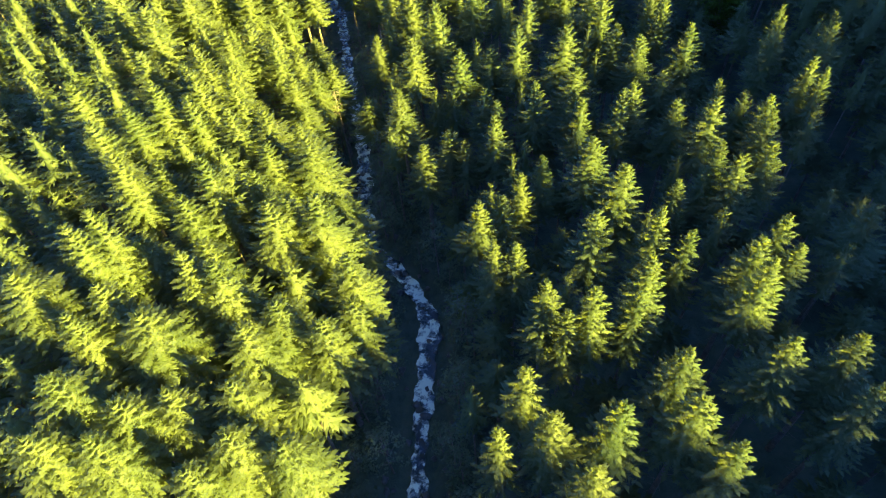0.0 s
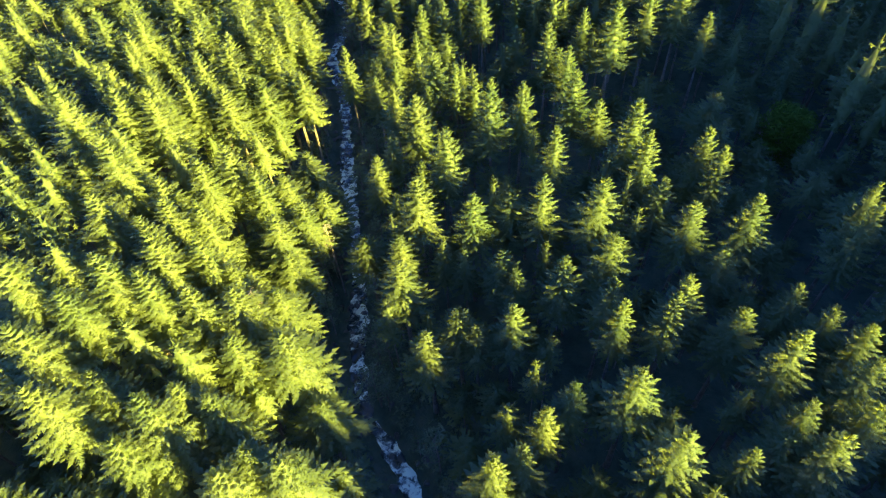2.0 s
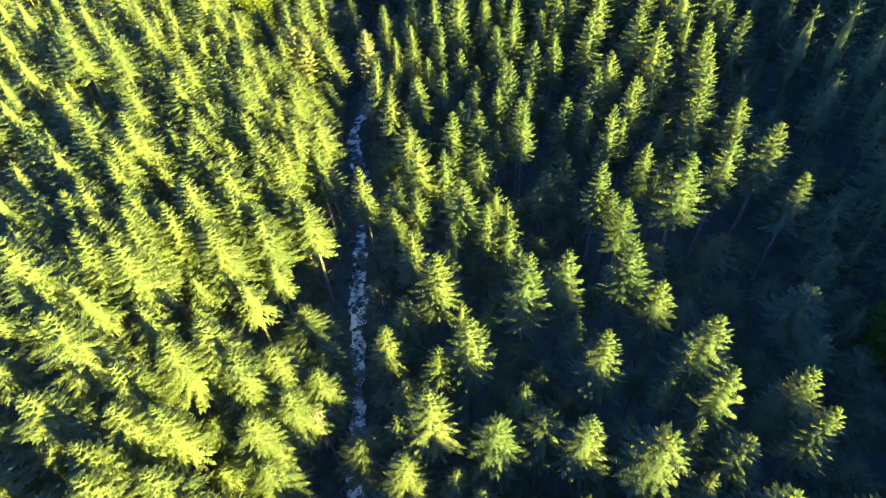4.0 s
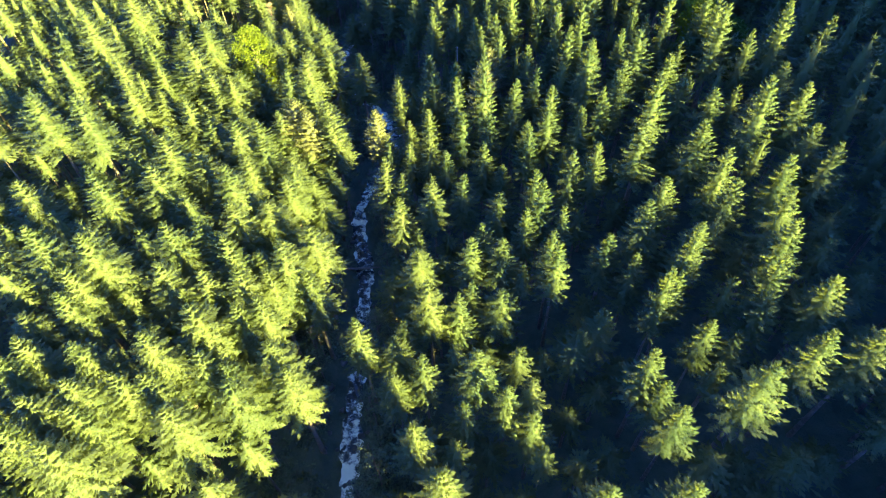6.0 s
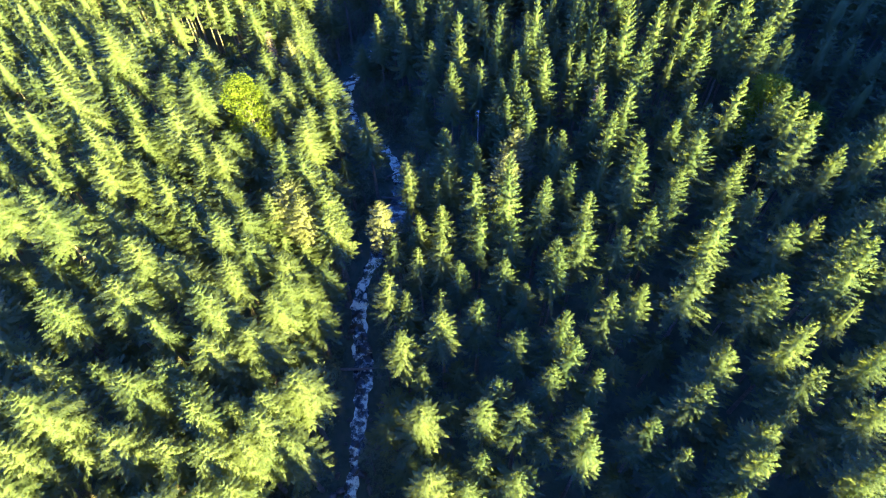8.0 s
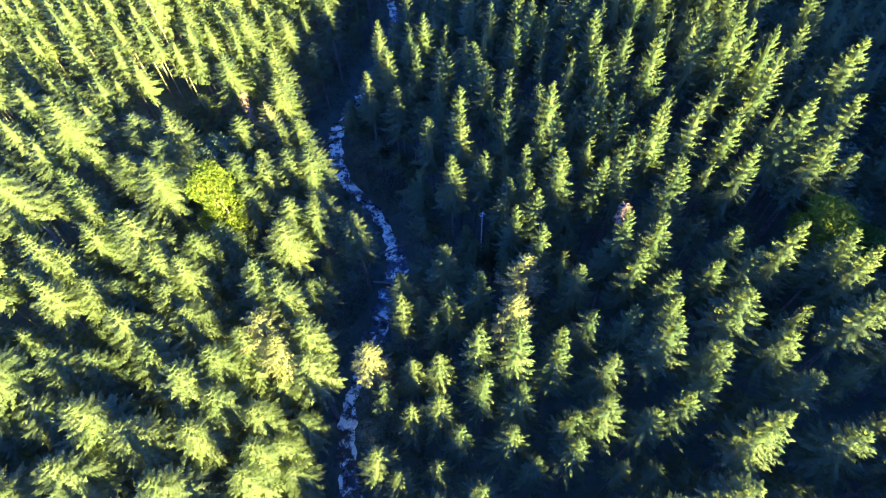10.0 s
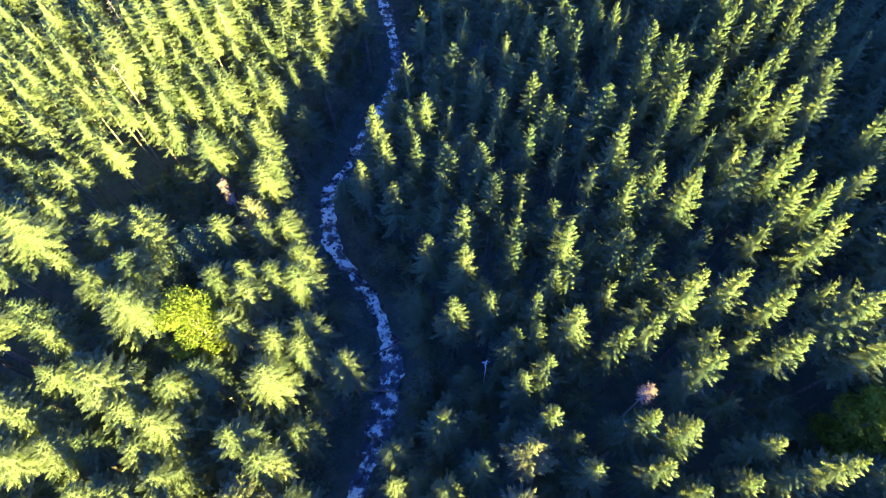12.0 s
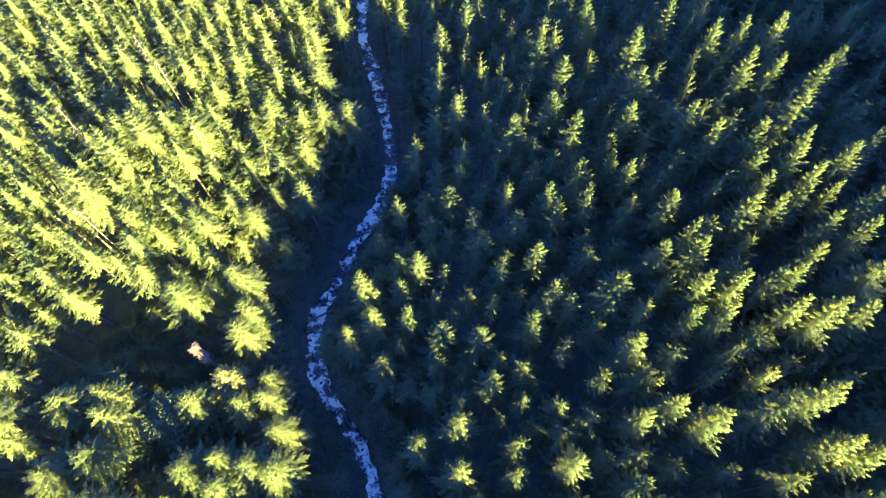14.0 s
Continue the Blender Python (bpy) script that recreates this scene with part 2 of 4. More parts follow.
# ---- tree shapes ----
def bough_crown(rng, height, radius, levels, per, nodes, base, droop, bushy=0.22, tip=6.5, up=0.6):
    """Vertices, triangles and normals of a crown: a thin inner body and whorls of feathered boughs; a cone down to tip, then a narrowing skirt."""
    V, F, N = [], [], []
    z0 = base * height

    def girth(z):
        k = min(1.0, max(0.0, (height - z) / tip))
        skirt = max(0.0, (height - tip - z) / max(0.5, height - tip - z0))
        return radius * k ** 0.82 * (1.0 - 0.3 * skirt)

    rings, sides = (9, 7) if levels > 9 else (5, 5)
    for i in range(rings):
        z = z0 + (height * 0.96 - z0) * (i / rings) ** 0.85
        for k in range(sides):
            a = 6.283 * k / sides + i * 0.4
            rr = girth(z) * 0.42 * (0.5 if i == 0 else 1) * rng.uniform(0.7, 1.25)
            V.append((rr * math.cos(a), rr * math.sin(a), z + rng.uniform(-0.3, 0.3)))
            N.append((math.cos(a), math.sin(a), 0.25))
    V.append((0, 0, height * 0.96))
    N.append((0, 0, 1))
    for i in range(rings - 1):
        for k in range(sides):
            p, q = i * sides + k, i * sides + (k + 1) % sides
            F += [(p, q, q + sides), (p, q + sides, p + sides)]
    F += [((rings - 1) * sides + k, (rings - 1) * sides + (k + 1) % sides, rings * sides) for k in range(sides)]
    for k in range(3):             # the leading shoot
        a, b = 2.1 * k + rng.uniform(0, 1), len(V)
        V += [(0.09 * math.cos(a), 0.09 * math.sin(a), height - 0.75), (-0.09 * math.cos(a), -0.09 * math.sin(a), height - 0.75), (0, 0, height + 0.25)]
        N += [(math.cos(a + 1.57), math.sin(a + 1.57), 0.4)] * 3
        F.append((b, b + 1, b + 2))
    for lv in range(levels):
        u = (lv + 0.5) / levels
        zz = z0 + (height - z0) * u ** 0.9
        reach = girth(zz) + 0.12
        n = max(4, round(per * (0.5 + 0.5 * reach / radius)))
        a0 = rng.uniform(0, 6.28)
        for k in range(n):
            a = a0 + 6.283 * k / n + rng.uniform(-0.35, 0.35)
            L = reach * rng.choice((0.7, 0.88, 0.98, 1.08, 1.2)) * rng.uniform(0.92, 1.08)
            z = zz + rng.uniform(-0.45, 0.45) * (height - z0) / levels
            rise = up * u ** 2 - droop * (1 - u) + rng.uniform(-0.16, 0.16)
            bend = rng.uniform(-0.22, 0.22)
            tilt = rng.uniform(-0.22, 0.22)
            axis = []
            for i in range(nodes + 1):
                t = 0.18 + 0.82 * i / nodes
                axis.append((math.cos(a + bend * t) * L * t, math.sin(a + bend * t) * L * t, z + L * (rise * t - 0.22 * t * (1 - t) + 0.14 * t * t)))
            ca, sa = math.cos(a), math.sin(a)
            top = (ca * 0.55, sa * 0.55, 0.62 + tilt)
            for i in range(nodes):
                p, q = axis[i], axis[i + 1]
                t = (i + 1) / nodes
                w = (L * bushy * (0.75 + 0.7 * t - 1.05 * t * t) + 0.1) * rng.uniform(0.65, 1.35)
                for sd in (-1, 1):
                    lead = rng.uniform(0.3, 0.9)
                    fx, fy = ca * lead - sa * sd, sa * lead + ca * sd
                    b = len(V)
                    V += [p, q, (q[0] + fx * w * 0.85, q[1] + fy * w * 0.85, q[2] - w * rng.uniform(-0.25, 0.55))]
                    N += [top, top, (top[0] - 0.3 * sa * sd, top[1] + 0.3 * ca * sd, top[2])]
                    F.append((b, b + 1, b + 2))
                if i % 2 == 1:     # a hanging spray
                    b, h = len(V), (0.4 * w + 0.1) * rng.uniform(0.8, 1.3)
                    V += [(q[0] - sa * h, q[1] + ca * h, q[2]), (q[0] + sa * h, q[1] - ca * h, q[2]), (q[0] + ca * 0.3 * h, q[1] + sa * 0.3 * h, q[2] - 1.3 * h)]
                    N += [(ca, sa, 0.3)] * 3
                    F.append((b, b + 1, b + 2))
            q, b, w = axis[-1], len(V), 0.07 + 0.04 * L        # the tip of the bough
            V += [(q[0] - sa * w, q[1] + ca * w, q[2]), (q[0] + sa * w, q[1] - ca * w, q[2]), (q[0] + ca * (0.14 * L + 0.15), q[1] + sa * (0.14 * L + 0.15), q[2] + 0.06 * L)]
            N += [top] * 3
            F.append((b, b + 1, b + 2))
    v, f, m = np.array(V, float), np.array(F, int), np.array(N, float)
    m += np.random.default_rng(len(v)).uniform(-0.3, 0.3, m.shape)      # needles point every way
    m /= np.linalg.norm(m, axis=1)[:, None]
    turn = np.cross(v[f[:, 1]] - v[f[:, 0]], v[f[:, 2]] - v[f[:, 0]])
    inward = np.einsum("ij,ij->i", turn, m[f].mean(1)) < 0
    f[inward] = f[inward][:, ::-1]
    return v, f, m


def crown_mesh(crown, needles):
    v, f, m = crown
    me = mesh_from("crown", v, f.tolist(), needles, True)
    me.normals_split_custom_set_from_vertices(m.tolist())
    return me


def leaf_ball(rng, centre, radii, count, size):
    """Loose leaf sprays scattered through an uneven ball."""
    V, F = [], []
    for _ in range(count):
        a, c = rng.uniform(0, 6.283), rng.uniform(-1, 1)
        s = math.sqrt(1 - c * c)
        r = rng.uniform(0.45, 1) ** 0.6
        p = Vector((centre[0] + radii[0] * r * s * math.cos(a), centre[1] + radii[1] * r * s * math.sin(a), centre[2] + radii[2] * r * c))
        u = Vector((rng.uniform(-1, 1), rng.uniform(-1, 1), rng.uniform(-0.5, 0.7))).normalized() * size * rng.uniform(0.6, 1.3)
        w = u.cross(Vector((rng.uniform(-1, 1), rng.uniform(-1, 1), rng.uniform(-1, 1)))).normalized() * size * rng.uniform(0.3, 0.6)
        b = len(V)
        V += [tuple(p - u), tuple(p + w), tuple(p + u), tuple(p - w)]
        F += [(b, b + 1, b + 2), (b, b + 2, b + 3)]
    return V, F


def tube(points, radii, sides):
    V, F = [], []
    for (x, y, z), r in zip(points, radii):
        for k in range(sides):
            a = 6.283 * k / sides
            V.append((x + r * math.cos(a), y + r * math.sin(a), z))
    for i in range(len(points) - 1):
        for k in range(sides):
            a, b = i * sides + k, i * sides + (k + 1) % sides
            F.append((a, b, b + sides, a + sides))
    return V, F


def join(*pieces):
    V, F = [], []
    for v, f in pieces:
        b = len(V)
        V += v
        F += [tuple(i + b for i in g) for g in f]
    return V, F


def conifer_trunk(rng, base):
    """A tapering trunk with dry branch stubs under the crown; 20 m tall."""
    lean = rng.uniform(-0.12, 0.12)
    pieces = [tube([(0, 0, -1.0), (0, 0, 0.3), (lean * 0.4, 0, 5), (lean, 0.04, 12), (0, 0, 18.6)], [0.36, 0.25, 0.19, 0.1, 0.02], 7)]
    for _ in range(12):
        a, z = rng.uniform(0, 6.28), rng.uniform(2.5, 20 * base + 1.5)
        L = rng.uniform(0.5, 1.2)
        pieces.append(tube([(0.1 * math.cos(a), 0.1 * math.sin(a), z), (L * math.cos(a), L * math.sin(a), z - rng.uniform(0, 0.35))], [0.03, 0.008], 3))
    return join(*pieces)


def conifer_shapes(rng, bases, levels, per, nodes, droop, bushy, tip, up, needles):
    out = []
    for base in bases:
        full = rng.uniform(0.85, 1.15)
        out.append((crown_mesh(bough_crown(rng, 20.0, 2.0, levels, per, nodes, base, droop, bushy * full, tip / full, up), needles), mesh_from("trunk", *conifer_trunk(rng, base), BARK, True)))
    return out


rng = random.Random(5)
SPRUCE = conifer_shapes(rng, (0.54, 0.5, 0.56, 0.52, 0.58, 0.55, 0.6), 18, 12, 8, 0.35, 0.16, 7.2, 0.5, NEEDLES)
FIR = conifer_shapes(rng, (0.5, 0.54, 0.48, 0.56, 0.52, 0.55), 17, 12, 8, 0.22, 0.16, 7.4, 0.5, FIR_NEEDLES)
# fuller shapes for the trees that stand close to the start of the flight
NEAR_SPRUCE = conifer_shapes(rng, (0.54, 0.5, 0.56, 0.52, 0.58, 0.55), 21, 13, 9, 0.35, 0.13, 7.4, 0.5, NEEDLES)
NEAR_FIR = conifer_shapes(rng, (0.5, 0.54, 0.48, 0.52, 0.56, 0.5), 20, 13, 9, 0.22, 0.13, 7.6, 0.5, FIR_NEEDLES)

TOPS = []          # x, y and top of every tree that is placed by hand
pick = random.Random(17)


def conifer(name, shapes, label, group, x, y, top, radius):
    z = float(ground_z(x, y))
    ob = new(name)
    ob.matrix_basis = pose(x, y, z, 0, 0, pick.uniform(0, 360)) @ Matrix.Diagonal((radius / 2, radius / 2, (top - z) / 20, 1))
    for part_name, me in zip(("crown", "trunk"), shapes[pick.randrange(len(shapes))]):
        new(part_name, me).parent = ob
    TOPS.append((x, y, top))
    return tagged(ob, label, "tree", group)


def spruce(x, y, top, radius):
    if x < stream_x(y):
        return conifer("spruce_tree", NEAR_SPRUCE if y < 82 else SPRUCE, "tall sunlit yellow-green spruce with drooping boughs on the level bank", "spruces along the stream", x, y, top, radius * 1.06)
    return conifer("spruce_tree", NEAR_SPRUCE if y < 82 else SPRUCE, "young green spruce with a sunlit tip near the stream", "spruces along the stream", x, y, top, radius * 0.76)


def fir(x, y, top, radius):
    return conifer("fir_tree", NEAR_FIR if y < 82 else FIR, "green fir with spreading layered boughs on the slope", "firs on the slope", x, y, top, radius * 0.8)


def larch(x, y, top, radius):
    z = float(ground_z(x, y))
    r = random.Random(int(x * 10))
    h = top - z
    ob = new("larch_tree")
    ob.location = (x, y, z)
    new("crown", crown_mesh(bough_crown(r, h, radius, 18, 12, 6, 0.55, 0.05, 0.22, 5.0, 0.6), LARCH_NEEDLES)).parent = ob
    new("trunk", mesh_from("trunk", *tube([(0, 0, -1), (0, 0, h * 0.5), (0, 0, h * 0.98)], [0.3, 0.16, 0.02], 7), BARK, True)).parent = ob
    TOPS.append((x, y, top))
    return tagged(ob, "pale straw-coloured larch with a rounded feathery crown", "tree", "larches by the clearing")


def broadleaf(name, x, y, top, radius, leafage, label):
    z = float(ground_z(x, y))
    r = random.Random(int(y * 10))
    h = top - z
    ob = new(name)
    ob.location = (x, y, z)
    pieces, leaves = [tube([(0, 0, -1), (0.1, 0, h * 0.3), (0, 0.1, h * 0.6), (0, 0, h * 0.9)], [0.32, 0.24, 0.15, 0.03], 8)], []
    for i in range(16):
        a, u = 2.4 * i + r.uniform(-0.4, 0.4), 0.35 + 0.6 * i / 16
        reach = radius * (1.05 - 0.75 * abs(u - 0.6) / 0.4) * r.uniform(0.7, 1.0)
        tip = (reach * math.cos(a), reach * math.sin(a), h * u + reach * 0.5)
        pieces.append(tube([(0, 0, h * u * 0.85), tip], [0.09, 0.02], 4))
        leaves.append(leaf_ball(r, tip, (1.6, 1.6, 1.2), 330, 0.22))
    leaves.append(leaf_ball(r, (0, 0, h * 0.93), (2.0, 2.0, 1.3), 700, 0.22))
    new("crown", mesh_from("crown", *join(*leaves), leafage)).parent = ob
    new("trunk", mesh_from("trunk", *join(*pieces), BARK, True)).parent = ob
    TOPS.append((x, y, top))
    return tagged(ob, label, "tree")


def maple(x, y, top, radius):
    return broadleaf("maple_tree", x, y, top, radius, BROAD_LEAVES, "bright yellow-green broadleaf tree with a rounded crown")


def bare_tree(name, label, x, y, top, mat, count, reach, keep=1.0):
    """A dead conifer: a grey pole with bare drooping twigs."""
    z = float(ground_z(x, y))
    r = random.Random(int(x * 7 + y))
    h = top - z
    ob = new(name)
    ob.location = (x, y, z)
    new("trunk", mesh_from("trunk", *tube([(0, 0, -1), (0.05, 0, h * 0.5), (0, 0.03, h)], [0.14, 0.09, 0.03], 7), mat if count > 9 else PALE_BARK, True)).parent = ob
    for _ in range(count):
        a, u = r.uniform(0, 6.28), 1 - keep * r.uniform(0, 1) ** 1.4
        L = reach * (0.25 + 0.9 * (1 - u)) * r.uniform(0.6, 1.1)
        ca, sa, zz = math.cos(a), math.sin(a), h * u
        twigs = [tube([(0, 0, zz), (L * 0.6 * ca, L * 0.6 * sa, zz + 0.05 * L), (L * ca, L * sa, zz - 0.25 * L)], [0.05, 0.03, 0.01], 3)]
        for s in (0.45, 0.7, 0.9):
            b = a + r.choice((-0.8, 0.8))
            twigs.append(tube([(L * s * ca, L * s * sa, zz), (L * s * ca + 0.4 * math.cos(b), L * s * sa + 0.4 * math.sin(b), zz - 0.1)], [0.025, 0.008], 3))
        new("branch", mesh_from("branch", *join(*twigs), mat)).parent = ob
    TOPS.append((x, y, top))
    return tagged(ob, label, "tree")


def dead_spruce(x, y, top, radius):
    return bare_tree("dead_spruce", "dead spruce with a rusty brown needleless top", x, y, top, DEAD_TWIGS, 90, 1.8, 0.3)


def grey_snag(x, y, top):
    return bare_tree("dead_spruce", "slim grey dead spruce standing among green crowns", x, y, top, GREY_BARK, 26, 1.3, 0.35)


# ---- the trees, from the nearest to the farthest ----
spruce(6.1, 12.0, 24.2, 2.5)
spruce(-17.6, 12.5, 23.9, 2.4)
fir(14.2, 12.9, 24.7, 2.4)
spruce(-23.6, 14.1, 24.9, 2.4)
spruce(-27.4, 14.1, 25.1, 2.8)
spruce(-12.3, 14.2, 23.2, 2.3)
spruce(0.9, 14.5, 24.0, 2.0)
spruce(-15.7, 14.8, 23.6, 2.6)
spruce(4.1, 15.1, 24.1, 2.4)
fir(8.4, 15.7, 24.2, 2.7)
fir(13.0, 15.8, 24.6, 2.7)
fir(22.8, 15.9, 25.0, 2.5)
spruce(-23.1, 16.7, 24.4, 2.5)
spruce(-20.2, 17.5, 24.1, 2.4)
spruce(-27.3, 17.9, 25.7, 2.8)
spruce(-16.5, 18.4, 23.4, 2.4)
spruce(2.9, 18.6, 23.7, 2.7)
fir(13.0, 18.9, 24.6, 2.7)
fir(19.1, 19.0, 25.4, 2.8)
fir(23.3, 19.2, 25.1, 2.7)
spruce(-16.8, 22.8, 23.4, 2.6)
spruce(-28.8, 23.0, 25.3, 2.1)
spruce(-23.8, 23.2, 24.8, 3.1)
spruce(6.3, 23.3, 23.0, 2.3)
spruce(-11.4, 23.6, 22.6, 2.3)
fir(11.2, 23.8, 24.1, 2.0)
fir(8.3, 24.4, 24.2, 2.5)
fir(19.5, 24.4, 26.4, 2.5)
spruce(4.9, 24.9, 24.4, 2.4)
spruce(-15.1, 25.4, 22.7, 2.7)
fir(12.1, 25.6, 25.9, 2.4)
spruce(-27.7, 25.7, 25.1, 2.6)
spruce(-9.6, 26.2, 21.3, 2.4)
spruce(-34.0, 26.4, 25.9, 3.2)
spruce(-19.5, 27.3, 25.2, 2.3)
fir(20.3, 27.5, 25.1, 2.7)
fir(23.5, 27.8, 23.7, 2.5)
spruce(-22.0, 28.1, 25.6, 2.1)
spruce(-10.1, 29.2, 23.1, 2.2)
fir(16.2, 29.4, 24.1, 2.1)
fir(23.1, 29.9, 24.6, 2.5)
spruce(3.2, 30.0, 22.9, 2.2)
spruce(-31.3, 30.3, 26.7, 2.3)
spruce(1.5, 30.4, 22.7, 2.1)
fir(14.1, 30.7, 25.3, 2.3)
fir(29.9, 30.8, 24.4, 3.0)
fir(9.6, 31.8, 24.1, 2.9)
spruce(-30.1, 31.9, 26.9, 2.3)
spruce(-22.6, 32.1, 22.4, 2.8)
spruce(-27.8, 32.4, 23.0, 2.5)
spruce(-16.9, 33.9, 24.7, 2.4)
spruce(-13.2, 34.8, 24.4, 2.8)
spruce(-16.2, 36.2, 23.4, 2.5)
spruce(0.5, 36.4, 21.2, 2.5)
spruce(-25.4, 36.4, 23.6, 2.5)
fir(17.4, 36.5, 22.6, 2.2)
fir(21.9, 36.5, 25.0, 2.5)
fir(12.8, 36.9, 24.3, 3.3)
spruce(2.6, 37.4, 20.9, 2.5)
fir(20.1, 37.7, 23.0, 2.3)
spruce(-23.1, 38.3, 26.3, 2.4)
spruce(-30.7, 38.6, 27.0, 2.4)
fir(25.5, 38.9, 24.2, 2.5)
fir(21.3, 39.1, 24.3, 2.3)
spruce(-20.0, 40.0, 23.1, 2.3)
spruce(4.5, 40.2, 21.0, 2.1)
spruce(-22.8, 40.9, 23.0, 2.5)
fir(25.9, 41.4, 25.5, 2.6)
spruce(-29.5, 41.8, 23.3, 2.3)
fir(11.1, 41.9, 23.3, 3.1)
fir(6.6, 41.9, 21.4, 2.3)
spruce(-13.5, 42.5, 17.0, 2.7)
fir(21.8, 43.4, 25.9, 2.7)
spruce(-35.0, 43.7, 26.6, 3.0)
fir(27.0, 44.4, 25.0, 2.5)
fir(31.8, 45.8, 26.5, 2.0)
spruce(-16.3, 46.1, 21.9, 2.9)
spruce(-20.7, 46.2, 21.3, 2.5)
fir(25.9, 46.8, 23.8, 2.4)
fir(20.0, 47.3, 23.1, 2.7)
fir(31.4, 47.5, 26.7, 2.5)
spruce(-33.8, 47.8, 25.5, 3.1)
fir(14.9, 48.1, 24.0, 2.3)
spruce(-5.0, 48.4, 18.4, 3.0)
fir(11.2, 48.5, 22.9, 2.2)
fir(24.2, 48.9, 24.0, 2.1)
fir(2.6, 49.6, 20.8, 2.5)
spruce(-24.8, 49.7, 23.5, 2.3)
spruce(-0.6, 49.7, 18.0, 2.1)
fir(16.5, 50.3, 23.3, 2.3)
spruce(-21.3, 50.3, 22.5, 2.6)
spruce(-39.8, 50.4, 27.0, 2.8)
spruce(-28.8, 50.6, 24.5, 2.3)
spruce(-2.2, 51.0, 18.3, 2.5)
fir(10.8, 51.1, 22.2, 2.2)
spruce(-32.4, 51.5, 25.6, 2.9)
fir(34.8, 51.9, 27.4, 2.7)
spruce(-19.1, 52.9, 18.8, 2.5)
fir(7.2, 53.8, 21.8, 2.8)
fir(31.0, 54.3, 27.1, 2.3)
spruce(-29.2, 54.4, 25.0, 2.5)
fir(20.8, 54.5, 22.0, 2.8)
fir(36.2, 54.7, 27.1, 2.5)
fir(3.1, 55.1, 18.7, 2.3)
spruce(-7.8, 55.2, 19.8, 3.4)
spruce(-24.0, 55.4, 19.4, 2.3)
spruce(-26.2, 56.0, 22.8, 2.2)
fir(11.9, 56.6, 21.5, 3.2)
spruce(-31.0, 56.7, 24.7, 2.2)
fir(31.9, 56.7, 27.0, 2.2)
fir(2.0, 56.9, 19.3, 2.5)
fir(23.6, 57.5, 25.3, 2.8)
fir(18.8, 58.2, 23.9, 2.9)
fir(-1.7, 58.9, 17.4, 2.0)
spruce(-20.2, 59.8, 16.1, 2.4)
spruce(-37.2, 60.1, 24.6, 3.1)
spruce(-3.9, 60.2, 17.3, 2.0)
spruce(-30.6, 60.2, 23.9, 2.4)
spruce(-8.5, 60.9, 17.2, 2.9)
spruce(-27.9, 60.9, 22.7, 2.1)
fir(11.4, 61.7, 23.6, 3.2)
fir(17.1, 62.2, 23.1, 2.8)
spruce(-21.6, 62.4, 19.0, 2.5)
fir(6.0, 62.6, 23.5, 2.5)
fir(-0.9, 63.2, 20.7, 2.9)
spruce(-12.8, 63.5, 14.7, 3.3)
fir(22.4, 63.6, 25.6, 2.2)
spruce(-32.8, 64.1, 23.1, 2.5)
fir(3.0, 64.4, 20.3, 2.7)
spruce(-6.6, 64.5, 21.9, 3.1)
spruce(-19.5, 65.5, 18.0, 2.3)
fir(16.1, 66.1, 25.6, 2.7)
spruce(-37.8, 66.2, 26.9, 3.1)
fir(21.9, 66.7, 25.4, 2.3)
spruce(-29.8, 67.1, 23.0, 2.4)
spruce(-24.3, 67.3, 21.4, 2.3)
spruce(-18.0, 68.4, 16.8, 2.4)
spruce(-9.4, 68.4, 16.4, 2.6)
spruce(-27.4, 69.2, 22.9, 2.4)
spruce(-22.5, 69.8, 18.1, 2.4)
fir(15.7, 70.2, 26.5, 3.0)
fir(7.9, 70.3, 23.4, 2.7)
spruce(-6.6, 70.5, 19.0, 2.5)
fir(-3.7, 71.0, 23.1, 2.6)
spruce(-44.5, 72.0, 29.3, 2.9)
spruce(-18.8, 72.8, 14.4, 2.4)
spruce(-12.1, 73.0, 17.9, 2.7)
spruce(-36.8, 75.0, 26.6, 2.6)
spruce(-21.2, 75.5, 16.7, 2.4)
spruce(-10.5, 75.7, 19.4, 2.4)
spruce(-41.2, 76.0, 26.4, 2.4)
fir(1.2, 76.7, 25.3, 2.7)
fir(26.1, 77.1, 22.3, 2.9)
fir(13.6, 77.5, 21.6, 2.5)
spruce(-41.4, 78.6, 25.6, 2.5)
spruce(-38.0, 78.8, 24.6, 2.2)
spruce(-7.6, 79.0, 22.0, 3.1)
fir(5.0, 79.4, 23.0, 2.7)
fir(11.0, 80.2, 23.8, 2.5)
spruce(-30.8, 80.2, 23.6, 2.9)
spruce(-39.5, 80.8, 24.9, 2.5)
spruce(-46.0, 81.6, 26.0, 2.2)
spruce(-36.2, 82.2, 24.2, 2.1)
fir(35.9, 82.6, 24.4, 2.8)
spruce(-33.9, 82.8, 23.6, 2.3)
spruce(-10.7, 83.0, 20.8, 2.8)
spruce(-27.4, 83.9, 22.0, 2.4)
spruce(-46.1, 84.0, 24.8, 2.4)
spruce(-41.7, 84.7, 23.8, 2.7)
spruce(-30.7, 85.9, 23.0, 2.1)
spruce(-28.9, 85.9, 21.2, 2.4)
spruce(-35.5, 86.2, 24.6, 2.7)
fir(-0.6, 86.3, 19.4, 2.5)
spruce(-23.1, 86.4, 21.2, 2.3)
fir(11.0, 86.6, 23.3, 2.2)
fir(-6.8, 86.9, 18.2, 2.4)
fir(31.2, 87.3, 24.6, 2.9)
fir(-3.1, 87.5, 21.1, 2.2)
spruce(-49.8, 87.7, 22.3, 2.7)
